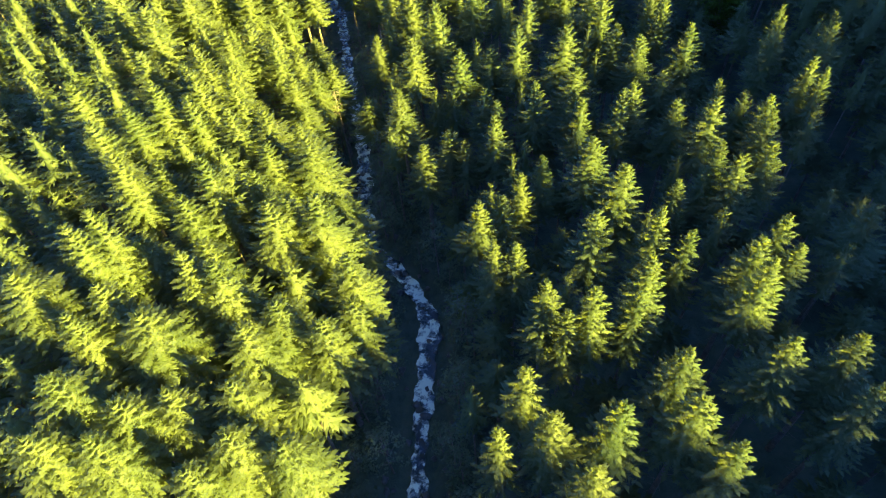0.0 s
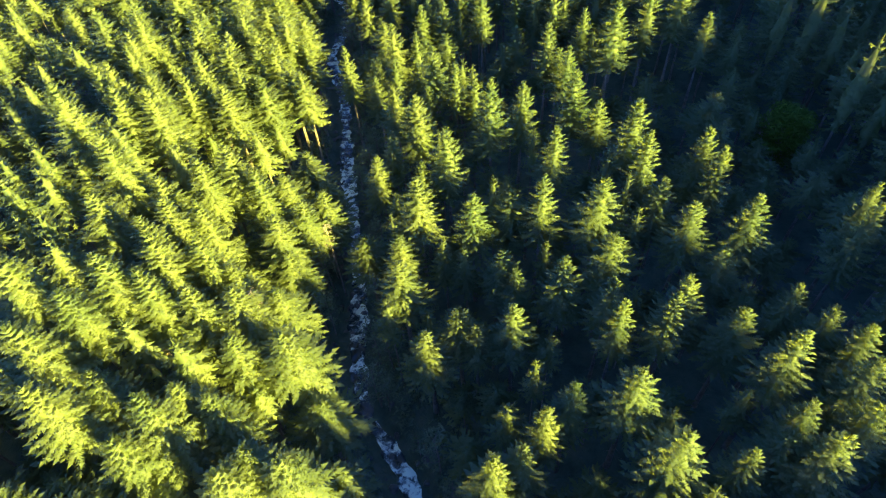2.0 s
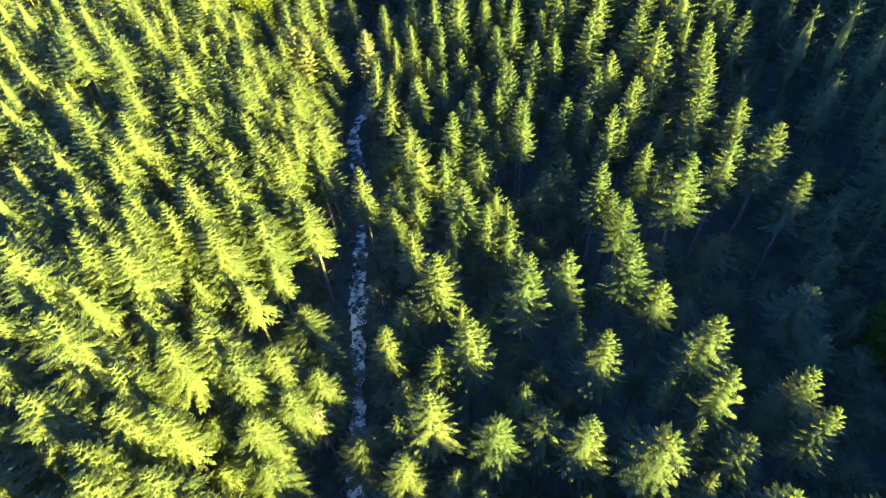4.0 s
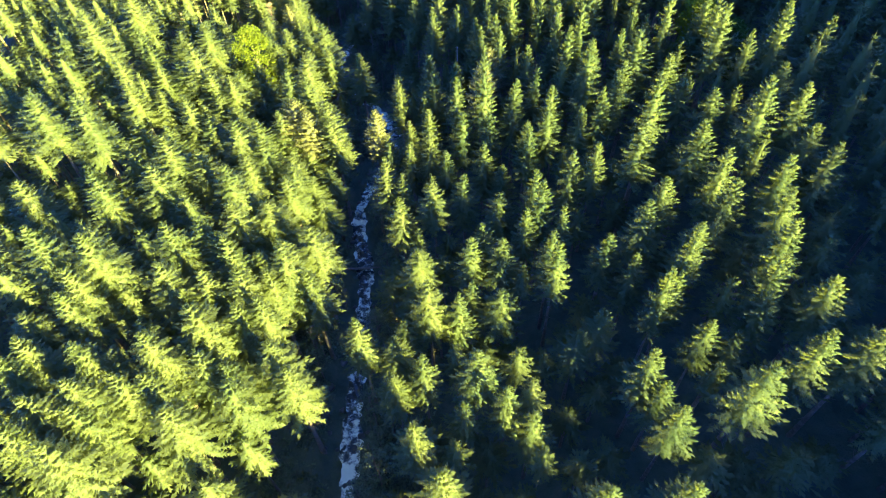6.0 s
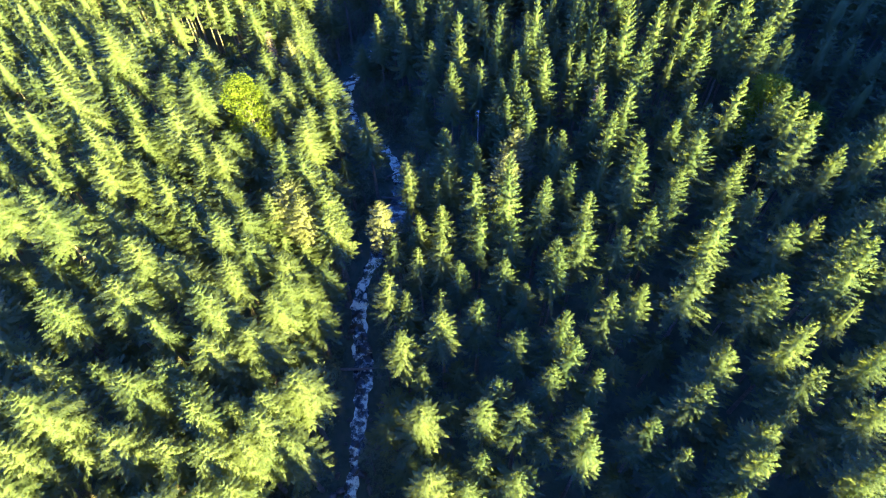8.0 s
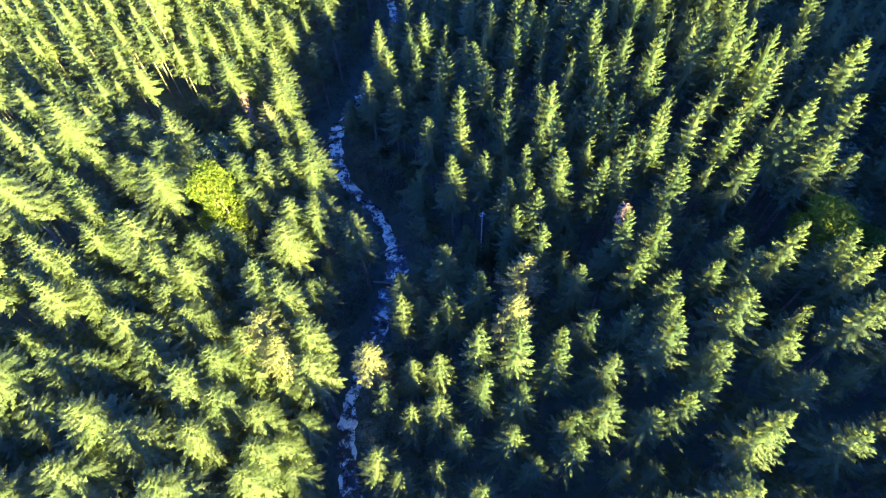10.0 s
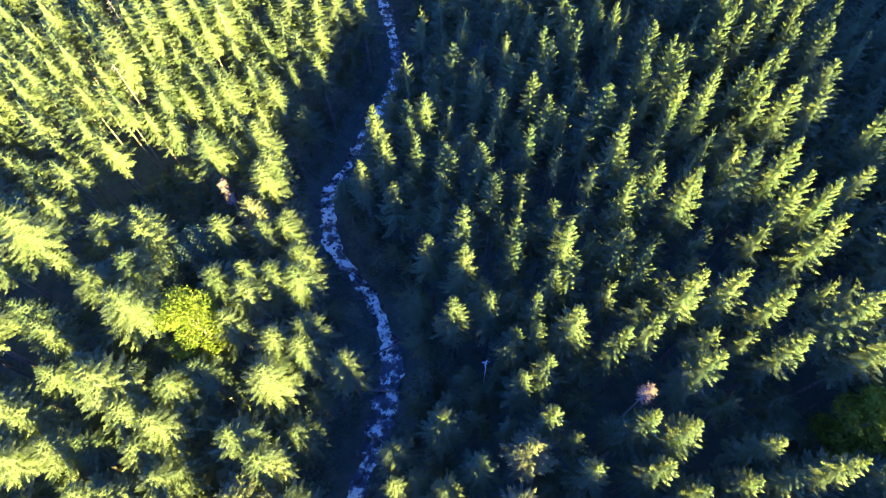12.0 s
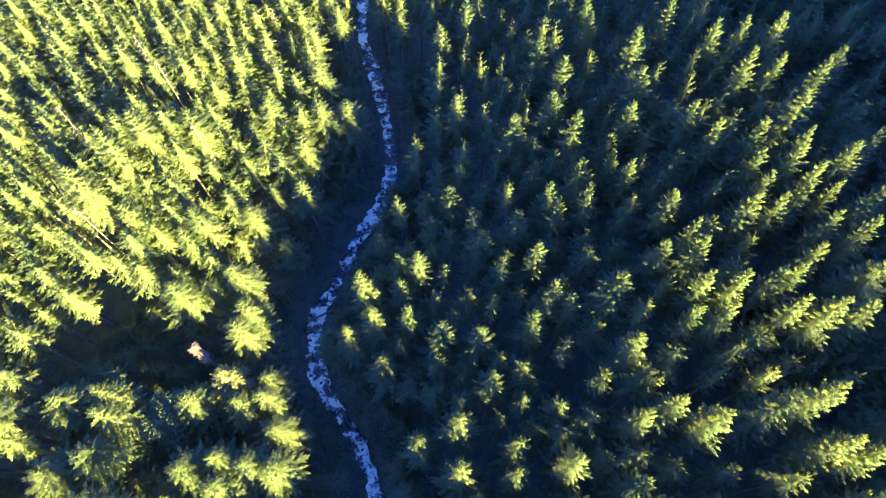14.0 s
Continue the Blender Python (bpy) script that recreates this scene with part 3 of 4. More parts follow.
fir(27.4, 88.1, 26.0, 2.6)
spruce(-13.8, 88.3, 18.9, 2.4)
spruce(-25.3, 88.5, 21.8, 2.4)
fir(16.6, 88.8, 27.4, 3.4)
spruce(-46.0, 89.4, 24.3, 2.1)
spruce(-11.1, 89.6, 21.0, 2.1)
fir(10.3, 89.7, 21.3, 2.5)
fir(-6.1, 90.1, 22.0, 2.7)
spruce(-33.3, 90.2, 23.4, 2.9)
fir(36.1, 90.4, 28.1, 3.0)
fir(8.9, 91.2, 24.0, 2.5)
spruce(-46.7, 91.9, 24.7, 2.5)
fir(21.3, 92.0, 28.1, 2.5)
spruce(-14.5, 92.1, 19.3, 2.5)
spruce(-30.3, 92.3, 21.3, 2.4)
fir(25.1, 92.3, 28.8, 2.8)
spruce(-18.2, 92.4, 21.1, 2.5)
spruce(-28.4, 93.3, 21.6, 2.1)
spruce(-38.8, 94.6, 23.6, 2.7)
fir(13.9, 94.8, 24.0, 2.1)
spruce(-51.6, 94.9, 26.8, 2.8)
fir(16.6, 94.9, 22.7, 2.3)
spruce(-14.2, 95.0, 18.0, 2.3)
fir(3.2, 95.2, 19.3, 2.5)
spruce(-34.8, 95.2, 22.5, 2.3)
spruce(-46.6, 95.5, 25.8, 2.9)
spruce(-31.1, 95.6, 22.9, 2.4)
fir(5.3, 97.0, 20.7, 2.6)
fir(18.5, 97.2, 26.2, 2.6)
spruce(-12.1, 97.4, 21.5, 2.7)
spruce(-29.2, 97.4, 20.6, 2.3)
fir(-8.9, 97.5, 20.2, 2.2)
fir(23.1, 97.8, 27.9, 2.9)
fir(10.3, 98.3, 26.3, 2.1)
spruce(-33.3, 98.5, 24.1, 2.1)
spruce(-25.5, 98.5, 19.6, 2.3)
spruce(-27.6, 98.9, 23.2, 2.3)
spruce(-40.6, 99.7, 23.7, 2.5)
fir(-4.7, 99.7, 18.5, 2.9)
fir(19.5, 99.8, 27.6, 2.4)
spruce(-35.2, 100.1, 22.8, 2.2)
fir(11.9, 100.1, 23.5, 2.1)
spruce(-31.5, 100.4, 19.8, 2.5)
fir(-8.0, 101.1, 17.5, 2.6)
spruce(-28.7, 101.3, 21.0, 2.5)
spruce(-38.0, 101.6, 23.1, 2.4)
fir(12.6, 102.0, 27.7, 2.1)
fir(0.5, 102.0, 24.2, 2.3)
fir(20.4, 102.6, 29.5, 2.6)
fir(8.3, 102.9, 22.7, 2.3)
spruce(-26.6, 103.8, 20.7, 2.7)
spruce(-14.4, 103.9, 18.7, 3.4)
fir(0.0, 104.7, 22.9, 2.5)
fir(13.7, 104.7, 25.9, 2.6)
fir(5.6, 104.8, 23.1, 2.2)
fir(-8.6, 104.8, 20.6, 2.3)
fir(-5.2, 104.8, 20.9, 2.7)
spruce(-62.5, 104.9, 22.7, 2.7)
spruce(-35.9, 105.0, 22.4, 2.6)
spruce(-52.8, 106.0, 24.0, 2.4)
fir(-7.6, 106.9, 20.6, 2.3)
fir(21.4, 107.3, 28.6, 2.9)
fir(9.2, 107.5, 25.5, 2.7)
spruce(-33.3, 108.0, 19.9, 3.0)
spruce(-54.7, 108.6, 16.1, 2.2)
fir(1.0, 108.7, 22.6, 2.1)
fir(-2.9, 108.7, 21.8, 2.0)
spruce(-47.7, 109.2, 23.0, 2.8)
spruce(-38.3, 109.7, 23.5, 2.8)
fir(17.3, 109.7, 27.4, 2.9)
fir(-1.4, 110.3, 24.7, 2.4)
spruce(-17.9, 110.4, 20.0, 2.6)
fir(11.1, 111.0, 25.9, 2.8)
fir(22.1, 111.9, 29.2, 2.8)
spruce(-32.7, 112.6, 19.7, 2.2)
fir(-6.1, 112.7, 20.1, 2.7)
spruce(-60.5, 112.8, 18.6, 2.6)
spruce(-14.4, 113.1, 20.6, 2.9)
fir(16.7, 113.2, 28.5, 2.5)
fir(26.5, 113.3, 29.9, 2.4)
spruce(-44.0, 113.7, 21.7, 2.8)
fir(-2.3, 114.0, 22.9, 2.4)
spruce(-48.5, 114.1, 23.3, 2.9)
spruce(-29.8, 114.5, 14.6, 2.4)
spruce(-32.7, 115.0, 19.5, 2.2)
spruce(-38.8, 115.2, 20.5, 2.4)
spruce(-18.5, 115.3, 19.5, 2.1)
fir(-10.9, 115.6, 19.9, 2.8)
fir(1.7, 115.8, 24.5, 2.4)
spruce(-59.8, 116.1, 26.9, 2.7)
spruce(-66.5, 116.3, 26.4, 3.0)
spruce(-20.9, 116.4, 20.8, 2.5)
fir(25.3, 116.6, 29.5, 2.7)
spruce(-31.4, 116.6, 16.0, 2.2)
fir(4.3, 116.7, 25.2, 2.3)
fir(14.9, 117.3, 28.7, 2.9)
fir(9.0, 118.2, 27.5, 3.2)
spruce(-34.5, 118.6, 17.9, 2.6)
spruce(-38.2, 118.8, 20.0, 2.8)
fir(20.3, 118.8, 33.1, 2.7)
spruce(-55.3, 118.9, 22.0, 2.3)
fir(-6.5, 119.0, 18.8, 2.5)
spruce(-41.8, 119.8, 22.0, 2.6)
spruce(-52.2, 120.0, 20.1, 2.2)
fir(-3.5, 120.1, 24.2, 2.2)
fir(-13.9, 120.4, 19.2, 2.4)
fir(24.6, 120.6, 31.7, 2.9)
fir(-9.0, 120.9, 20.4, 2.7)
spruce(-18.9, 121.5, 19.2, 2.3)
spruce(-47.1, 122.3, 19.9, 2.7)
spruce(-16.3, 122.4, 20.9, 2.5)
fir(21.4, 122.4, 31.2, 2.5)
fir(-3.9, 122.4, 23.2, 2.2)
fir(10.3, 122.9, 30.7, 2.8)
spruce(-40.6, 123.0, 19.6, 2.7)
fir(2.4, 123.4, 25.1, 2.4)
fir(16.7, 123.5, 28.6, 3.3)
fir(-1.4, 123.6, 25.1, 2.5)
spruce(-50.9, 124.3, 21.7, 2.3)
fir(-8.8, 124.3, 22.6, 2.6)
fir(4.7, 124.6, 27.2, 2.3)
spruce(-48.9, 125.0, 20.1, 2.0)
fir(-12.3, 125.2, 21.7, 2.5)
spruce(-59.9, 125.4, 22.8, 2.3)
spruce(-38.4, 125.7, 19.7, 2.1)
fir(23.8, 125.9, 30.8, 3.0)
spruce(-19.8, 126.0, 19.4, 2.0)
larch(-24.5, 126.1, 20.7, 1.7)
fir(6.2, 126.3, 28.5, 2.0)
spruce(-17.1, 126.3, 21.3, 2.6)
spruce(-36.1, 126.3, 17.7, 2.1)
fir(-9.9, 127.3, 29.8, 2.2)
spruce(-45.8, 127.3, 18.6, 2.9)
spruce(-31.9, 127.5, 20.4, 2.5)
spruce(-57.0, 127.6, 20.3, 2.5)
fir(-6.0, 127.6, 25.0, 2.4)
fir(-1.2, 127.7, 25.0, 3.0)
spruce(-20.5, 127.8, 14.7, 2.5)
fir(14.4, 127.9, 28.0, 2.7)
fir(-13.5, 128.0, 25.2, 2.6)
spruce(-54.5, 128.7, 18.9, 2.0)
fir(7.1, 129.2, 28.1, 2.6)
spruce(-49.1, 129.4, 18.9, 2.4)
fir(2.8, 129.7, 29.8, 2.8)
spruce(-61.1, 129.9, 21.5, 2.0)
fir(-5.8, 130.0, 24.1, 2.4)
spruce(-63.6, 130.0, 24.0, 2.5)
spruce(-18.5, 131.0, 20.7, 2.0)
spruce(-35.7, 131.0, 21.9, 2.2)
fir(12.7, 131.2, 28.2, 2.7)
spruce(-22.3, 131.7, 21.9, 2.1)
fir(21.2, 131.8, 31.4, 2.3)
fir(-0.1, 131.8, 27.2, 2.3)
fir(-3.3, 131.9, 25.0, 2.5)
larch(-10.7, 131.9, 24.9, 2.0)
spruce(-48.1, 132.1, 20.6, 2.3)
spruce(-17.3, 132.3, 23.9, 2.2)
spruce(-51.5, 132.5, 20.9, 2.5)
spruce(-39.0, 132.5, 21.9, 2.5)
fir(24.4, 132.5, 34.2, 2.4)
spruce(-20.6, 132.8, 20.1, 2.0)
fir(29.6, 132.9, 32.9, 3.1)
fir(18.0, 133.3, 33.7, 2.9)
fir(3.6, 133.4, 27.5, 2.4)
fir(8.9, 133.7, 29.7, 3.1)
spruce(-60.8, 134.2, 20.7, 2.2)
spruce(-54.3, 134.6, 24.1, 2.7)
spruce(-23.2, 134.7, 20.7, 2.6)
spruce(-34.8, 134.8, 15.0, 2.7)
fir(-14.7, 135.0, 23.1, 2.7)
spruce(-70.9, 136.2, 27.6, 3.1)
spruce(-58.5, 136.2, 20.1, 2.5)
spruce(-49.1, 136.3, 18.7, 2.7)
fir(25.7, 136.4, 33.0, 2.5)
fir(-4.9, 136.4, 25.5, 2.7)
fir(3.5, 136.4, 26.8, 2.6)
larch(-10.3, 137.3, 24.1, 2.0)
fir(0.4, 137.6, 27.8, 2.6)
fir(7.3, 137.9, 27.6, 2.4)
fir(18.4, 138.3, 32.1, 2.4)
spruce(-19.2, 138.3, 21.9, 2.8)
spruce(-46.7, 138.4, 18.9, 2.3)
spruce(-64.4, 138.6, 20.8, 2.1)
fir(10.1, 138.7, 29.1, 2.4)
spruce(-39.1, 139.5, 19.8, 2.8)
spruce(-66.2, 139.8, 22.7, 2.1)
fir(12.8, 139.8, 32.3, 2.5)
fir(17.4, 140.4, 31.5, 2.5)
fir(-9.1, 140.5, 25.5, 2.4)
fir(1.9, 140.8, 29.3, 2.6)
fir(-1.3, 141.0, 28.9, 2.4)
fir(8.7, 141.1, 28.7, 2.6)
spruce(-56.7, 143.2, 22.5, 3.1)
fir(-12.2, 143.5, 24.0, 2.2)
spruce(-36.7, 143.5, 19.0, 2.2)
fir(11.2, 143.6, 24.5, 2.3)
maple(-49.4, 143.6, 22.2, 2.8)
spruce(-40.2, 144.0, 18.2, 2.5)
spruce(-45.9, 144.6, 18.9, 2.4)
fir(-10.2, 145.3, 25.1, 2.3)
spruce(-63.2, 146.0, 19.4, 2.8)
spruce(-37.5, 146.2, 17.9, 2.5)
fir(3.1, 146.5, 31.0, 2.8)
fir(-13.6, 148.0, 23.1, 2.5)
spruce(-59.5, 148.5, 20.1, 2.8)
fir(-3.8, 148.5, 27.9, 2.3)
spruce(-45.5, 148.7, 18.6, 2.5)
fir(-11.7, 148.9, 23.9, 2.4)
spruce(-72.4, 149.0, 24.8, 3.3)
fir(-1.7, 149.2, 30.5, 2.3)
fir(10.0, 149.5, 31.4, 2.7)
spruce(-49.9, 149.6, 18.1, 2.7)
fir(18.8, 149.7, 31.7, 2.5)
spruce(-20.6, 149.8, 23.5, 2.6)
fir(-8.3, 149.9, 27.0, 2.8)
fir(16.1, 150.0, 33.5, 2.6)
fir(-12.2, 151.4, 25.2, 2.3)
fir(-16.8, 151.4, 23.2, 2.6)
spruce(-47.0, 151.5, 17.7, 2.3)
spruce(-43.3, 151.6, 18.2, 2.5)
spruce(-40.3, 151.8, 18.7, 2.5)
fir(13.6, 152.3, 35.2, 2.8)
spruce(-25.5, 152.6, 16.9, 2.4)
spruce(-60.0, 152.8, 20.4, 2.2)
fir(1.1, 153.0, 32.5, 2.5)
spruce(-65.9, 153.1, 19.3, 2.7)
fir(8.4, 153.1, 32.6, 2.4)
fir(-11.0, 154.0, 26.4, 2.4)
fir(4.9, 154.3, 32.0, 2.9)
fir(-9.4, 154.6, 27.4, 2.5)
spruce(-61.8, 155.1, 19.4, 2.2)
fir(19.0, 155.5, 33.8, 3.3)
spruce(-20.6, 155.6, 24.4, 2.8)
spruce(-42.5, 156.0, 15.2, 2.7)
fir(-2.9, 156.1, 30.0, 2.4)
fir(-15.2, 156.4, 25.5, 2.0)
spruce(-52.5, 156.7, 17.7, 2.6)
fir(-4.9, 157.5, 29.8, 2.4)
spruce(-25.3, 157.7, 21.3, 2.7)
spruce(-47.3, 157.8, 16.7, 2.2)
fir(-10.4, 158.3, 28.7, 2.3)
fir(-15.6, 158.8, 26.5, 2.4)
spruce(-45.0, 159.2, 16.4, 2.0)
fir(11.6, 159.3, 35.3, 2.5)
fir(-21.6, 160.1, 24.6, 2.8)
larch(-49.8, 160.3, 17.4, 2.0)
spruce(-46.1, 161.7, 13.6, 2.2)
fir(19.5, 161.9, 35.6, 3.1)
dead_spruce(-54.4, 162.5, 16.7, 3.4)
fir(11.5, 163.0, 35.5, 2.2)
fir(-5.3, 163.1, 30.7, 2.3)
fir(9.1, 163.2, 35.6, 2.0)
fir(0.4, 163.8, 33.0, 2.4)
fir(-3.0, 164.5, 32.0, 2.4)
fir(-19.3, 164.9, 24.9, 2.8)
spruce(-31.7, 165.8, 18.5, 3.4)
fir(5.2, 165.9, 34.1, 3.0)
fir(15.3, 166.3, 33.8, 2.8)
spruce(-51.0, 166.4, 16.7, 2.6)
fir(8.7, 167.5, 34.8, 2.6)
spruce(-37.1, 168.3, 18.1, 2.7)
spruce(-40.7, 168.8, 11.9, 2.8)
spruce(-60.2, 169.0, 17.7, 2.9)
spruce(-51.4, 169.2, 16.2, 2.5)
fir(-21.5, 169.4, 24.6, 2.9)
fir(-25.8, 169.4, 23.1, 3.1)
fir(-6.6, 169.9, 30.7, 2.9)
spruce(-34.2, 170.2, 21.2, 2.7)
fir(-30.0, 171.3, 21.5, 2.9)
fir(18.0, 171.4, 32.6, 2.4)
fir(-16.2, 171.8, 25.9, 2.5)
fir(-1.9, 173.1, 32.4, 2.1)
spruce(-36.2, 173.3, 23.2, 2.6)
spruce(-54.7, 173.5, 16.1, 2.7)
fir(17.5, 173.5, 34.8, 2.4)
fir(0.7, 173.7, 33.4, 2.4)
fir(-12.9, 174.1, 27.5, 2.3)
fir(-32.0, 174.4, 20.9, 2.4)
fir(-14.8, 174.7, 28.2, 2.3)
fir(9.2, 175.1, 35.3, 2.3)
fir(6.7, 175.3, 33.9, 2.1)
fir(12.5, 176.1, 33.6, 2.8)
fir(-8.5, 176.1, 29.7, 3.2)
spruce(-61.9, 176.3, 18.3, 2.1)
fir(-1.0, 176.9, 32.2, 2.6)
fir(1.9, 177.1, 33.3, 2.2)
spruce(-70.0, 177.2, 20.0, 2.9)
fir(-30.6, 177.7, 22.2, 2.4)
fir(-33.2, 177.8, 20.2, 2.4)
fir(-20.6, 177.9, 24.9, 2.7)
fir(5.0, 178.0, 33.7, 2.3)
spruce(-75.5, 178.2, 25.1, 3.0)
fir(6.8, 178.9, 33.5, 2.2)
spruce(-61.3, 179.0, 19.3, 2.2)
fir(-17.1, 179.5, 26.7, 2.4)
fir(13.6, 180.1, 33.7, 3.0)
fir(-1.9, 180.1, 33.1, 2.4)
fir(-4.9, 180.2, 30.9, 2.4)
fir(-23.8, 181.2, 23.7, 3.1)
fir(8.8, 181.6, 33.2, 2.5)
fir(-2.3, 182.6, 32.1, 2.1)
spruce(-56.2, 182.7, 15.3, 3.0)
fir(-20.0, 184.0, 25.1, 3.1)
spruce(-73.8, 184.1, 25.9, 2.4)
fir(13.2, 184.8, 34.4, 2.4)
fir(10.2, 185.2, 33.7, 2.3)
fir(-15.8, 185.3, 27.1, 2.4)
fir(2.9, 186.0, 33.4, 2.4)
fir(-4.2, 186.8, 30.4, 2.8)
fir(-12.7, 187.0, 28.5, 2.5)
fir(5.9, 187.0, 32.7, 2.3)
fir(-16.9, 187.3, 26.9, 2.4)
fir(-28.8, 187.4, 22.2, 3.0)
fir(7.9, 188.4, 33.0, 2.4)
fir(14.3, 188.8, 34.3, 2.3)
spruce(-73.2, 189.1, 23.7, 2.7)
fir(4.4, 189.1, 33.1, 2.1)
fir(11.0, 189.5, 33.0, 2.0)
fir(8.7, 190.4, 34.4, 2.4)
fir(-14.0, 190.7, 27.6, 2.8)
fir(-8.7, 190.7, 29.3, 2.1)
fir(-19.2, 191.9, 24.6, 2.8)
fir(-10.7, 192.3, 28.3, 2.2)
fir(3.8, 192.4, 32.5, 2.6)
fir(7.3, 192.7, 33.7, 2.4)
spruce(-68.3, 193.3, 20.3, 3.3)
fir(12.7, 194.3, 33.6, 2.4)
fir(8.0, 194.8, 34.2, 2.1)
spruce(-52.9, 195.4, 16.2, 2.8)
fir(-0.5, 195.5, 32.5, 2.6)
fir(3.7, 195.6, 33.5, 2.5)
fir(14.8, 196.0, 34.1, 2.4)
spruce(-61.5, 196.8, 14.9, 2.4)
fir(-22.8, 197.0, 25.9, 2.9)
fir(-15.2, 198.1, 27.3, 3.2)
fir(-9.3, 199.1, 29.1, 2.7)
fir(-2.7, 199.2, 30.9, 3.1)
spruce(-59.3, 199.6, 18.2, 2.9)
fir(8.1, 200.4, 34.1, 3.4)
spruce(-51.8, 200.7, 17.7, 2.6)
fir(14.6, 201.0, 32.6, 3.1)
fir(-18.7, 201.3, 26.5, 3.1)
spruce(-31.1, 201.4, 23.1, 3.2)
spruce(-48.4, 202.8, 16.4, 3.0)
fir(-8.7, 204.2, 29.8, 3.2)
fir(6.0, 206.0, 33.3, 2.3)
fir(10.7, 206.0, 33.8, 2.5)
fir(3.0, 206.5, 33.1, 2.4)
fir(-18.0, 206.9, 27.2, 3.2)
fir(12.3, 207.7, 33.8, 2.4)
spruce(-54.9, 208.7, 17.5, 2.7)
fir(-21.8, 210.2, 26.8, 3.3)
fir(-9.6, 211.2, 29.6, 3.2)
fir(-0.8, 211.7, 32.1, 2.5)
fir(2.5, 212.6, 32.3, 2.6)
fir(6.3, 212.7, 33.3, 2.7)
spruce(-36.6, 214.8, 22.1, 2.8)
fir(-15.7, 216.0, 27.2, 2.4)
fir(-5.7, 217.6, 29.9, 2.7)
fir(-16.4, 218.8, 27.1, 2.4)
fir(-33.9, 220.4, 22.6, 3.2)
fir(-1.9, 141.6, 22.5, 2.1)
spruce(-16.5, 143.2, 16.8, 2.0)
spruce(-17.9, 145.0, 17.0, 1.9)
spruce(-14.6, 146.0, 17.2, 1.9)
spruce(-14.9, 143.9, 16.9, 1.9)
grey_snag(-81.2, 186.8, 25.0)
grey_snag(-73.5, 174.5, 21.8)
grey_snag(-66.9, 191.7, 19.1)
grey_snag(-75.7, 200.3, 21.1)
grey_snag(-81.0, 204.1, 21.5)
grey_snag(-66.6, 219.3, 16.1)
spruce(-31.5, 142.9, 18.9, 2.4)
spruce(-30.4, 124.2, 20.0, 2.4)
spruce(-30.1, 119.3, 15.6, 2.0)
spruce(-34.4, 139.9, 13.2, 1.5)
spruce(-50.5, 188.0, 16.0, 2.0)
spruce(-50.6, 180.4, 12.8, 1.9)
larch(-36.6, 127.2, 20.6, 2.7)
larch(-34.2, 125.4, 20.2, 2.4)
broadleaf("willow_tree", -56.2, 154.5, 13.6, 3.4, WILLOW_LEAVES, "pale blue-green broadleaf tree in the shade beside a clearing")
broadleaf("willow_tree", -59.0, 150.5, 12.0, 2.6, WILLOW_LEAVES, "pale blue-green broadleaf tree in the shade beside a clearing")
broadleaf("maple_tree", 18.2, 145.5, 28.8, 2.4, BROAD_LEAVES, "bright yellow-green broadleaf tree standing among firs")
broadleaf("alder_tree", 22.6, 144.7, 26.0, 2.3, ALDER_LEAVES, "dark green broadleaf tree in the shade of firs")
broadleaf("alder_tree", 34.7, 76.2, 20.2, 2.4, ALDER_LEAVES, "dark green broadleaf tree in the shade of firs")
bare_tree("dead_spruce", "grey dead spruce leafless beside the stream", -17.5, 65.5, 14.5, GREY_BARK, 34, 1.7, 0.45)
bare_tree("dead_spruce", "grey dead spruce pole among sunlit crowns", -21.3, 52.8, 19.0, GREY_BARK, 26, 1.2, 0.4)

bare_tree("dead_spruce", "grey dead spruce with bare tangled branches on the slope", -1.3, 143.8, 26.4, DEAD_TWIGS, 60, 2.0, 0.16)
bare_tree("broken_snag", "slender broken white birch snag", -16.1, 145.4, 19.6, PALE_BARK, 3, 0.5, 0.1)


# ---- the close-grown rest of the forest ----
CLEARINGS = [(-64, 163, 3.6), (-68.5, 160, 2.8), (-59, 162, 2.8), (-66, 141, 4.5), (-81, 119.5, 4), (-70, 111, 3.5), (-38, 36, 4), (-18, 33.5, 3.5), (-36, 42, 3.5),
             (-38, 151, 6), (-46.5, 166, 4), (-66, 164, 4.5), (-72, 162.5, 2.5), (-66, 142.5, 6.5), (-43.4, 152, 4)]


def canopy(x, y, table=[]):
    if not table:
        table.append(np.array(TOPS))
    t = table[0]
    w = 1 / ((t[:, 0] - x) ** 2 + (t[:, 1] - y) ** 2 + 4) ** 1.5
    return float((w * t[:, 2]).sum() / w.sum())


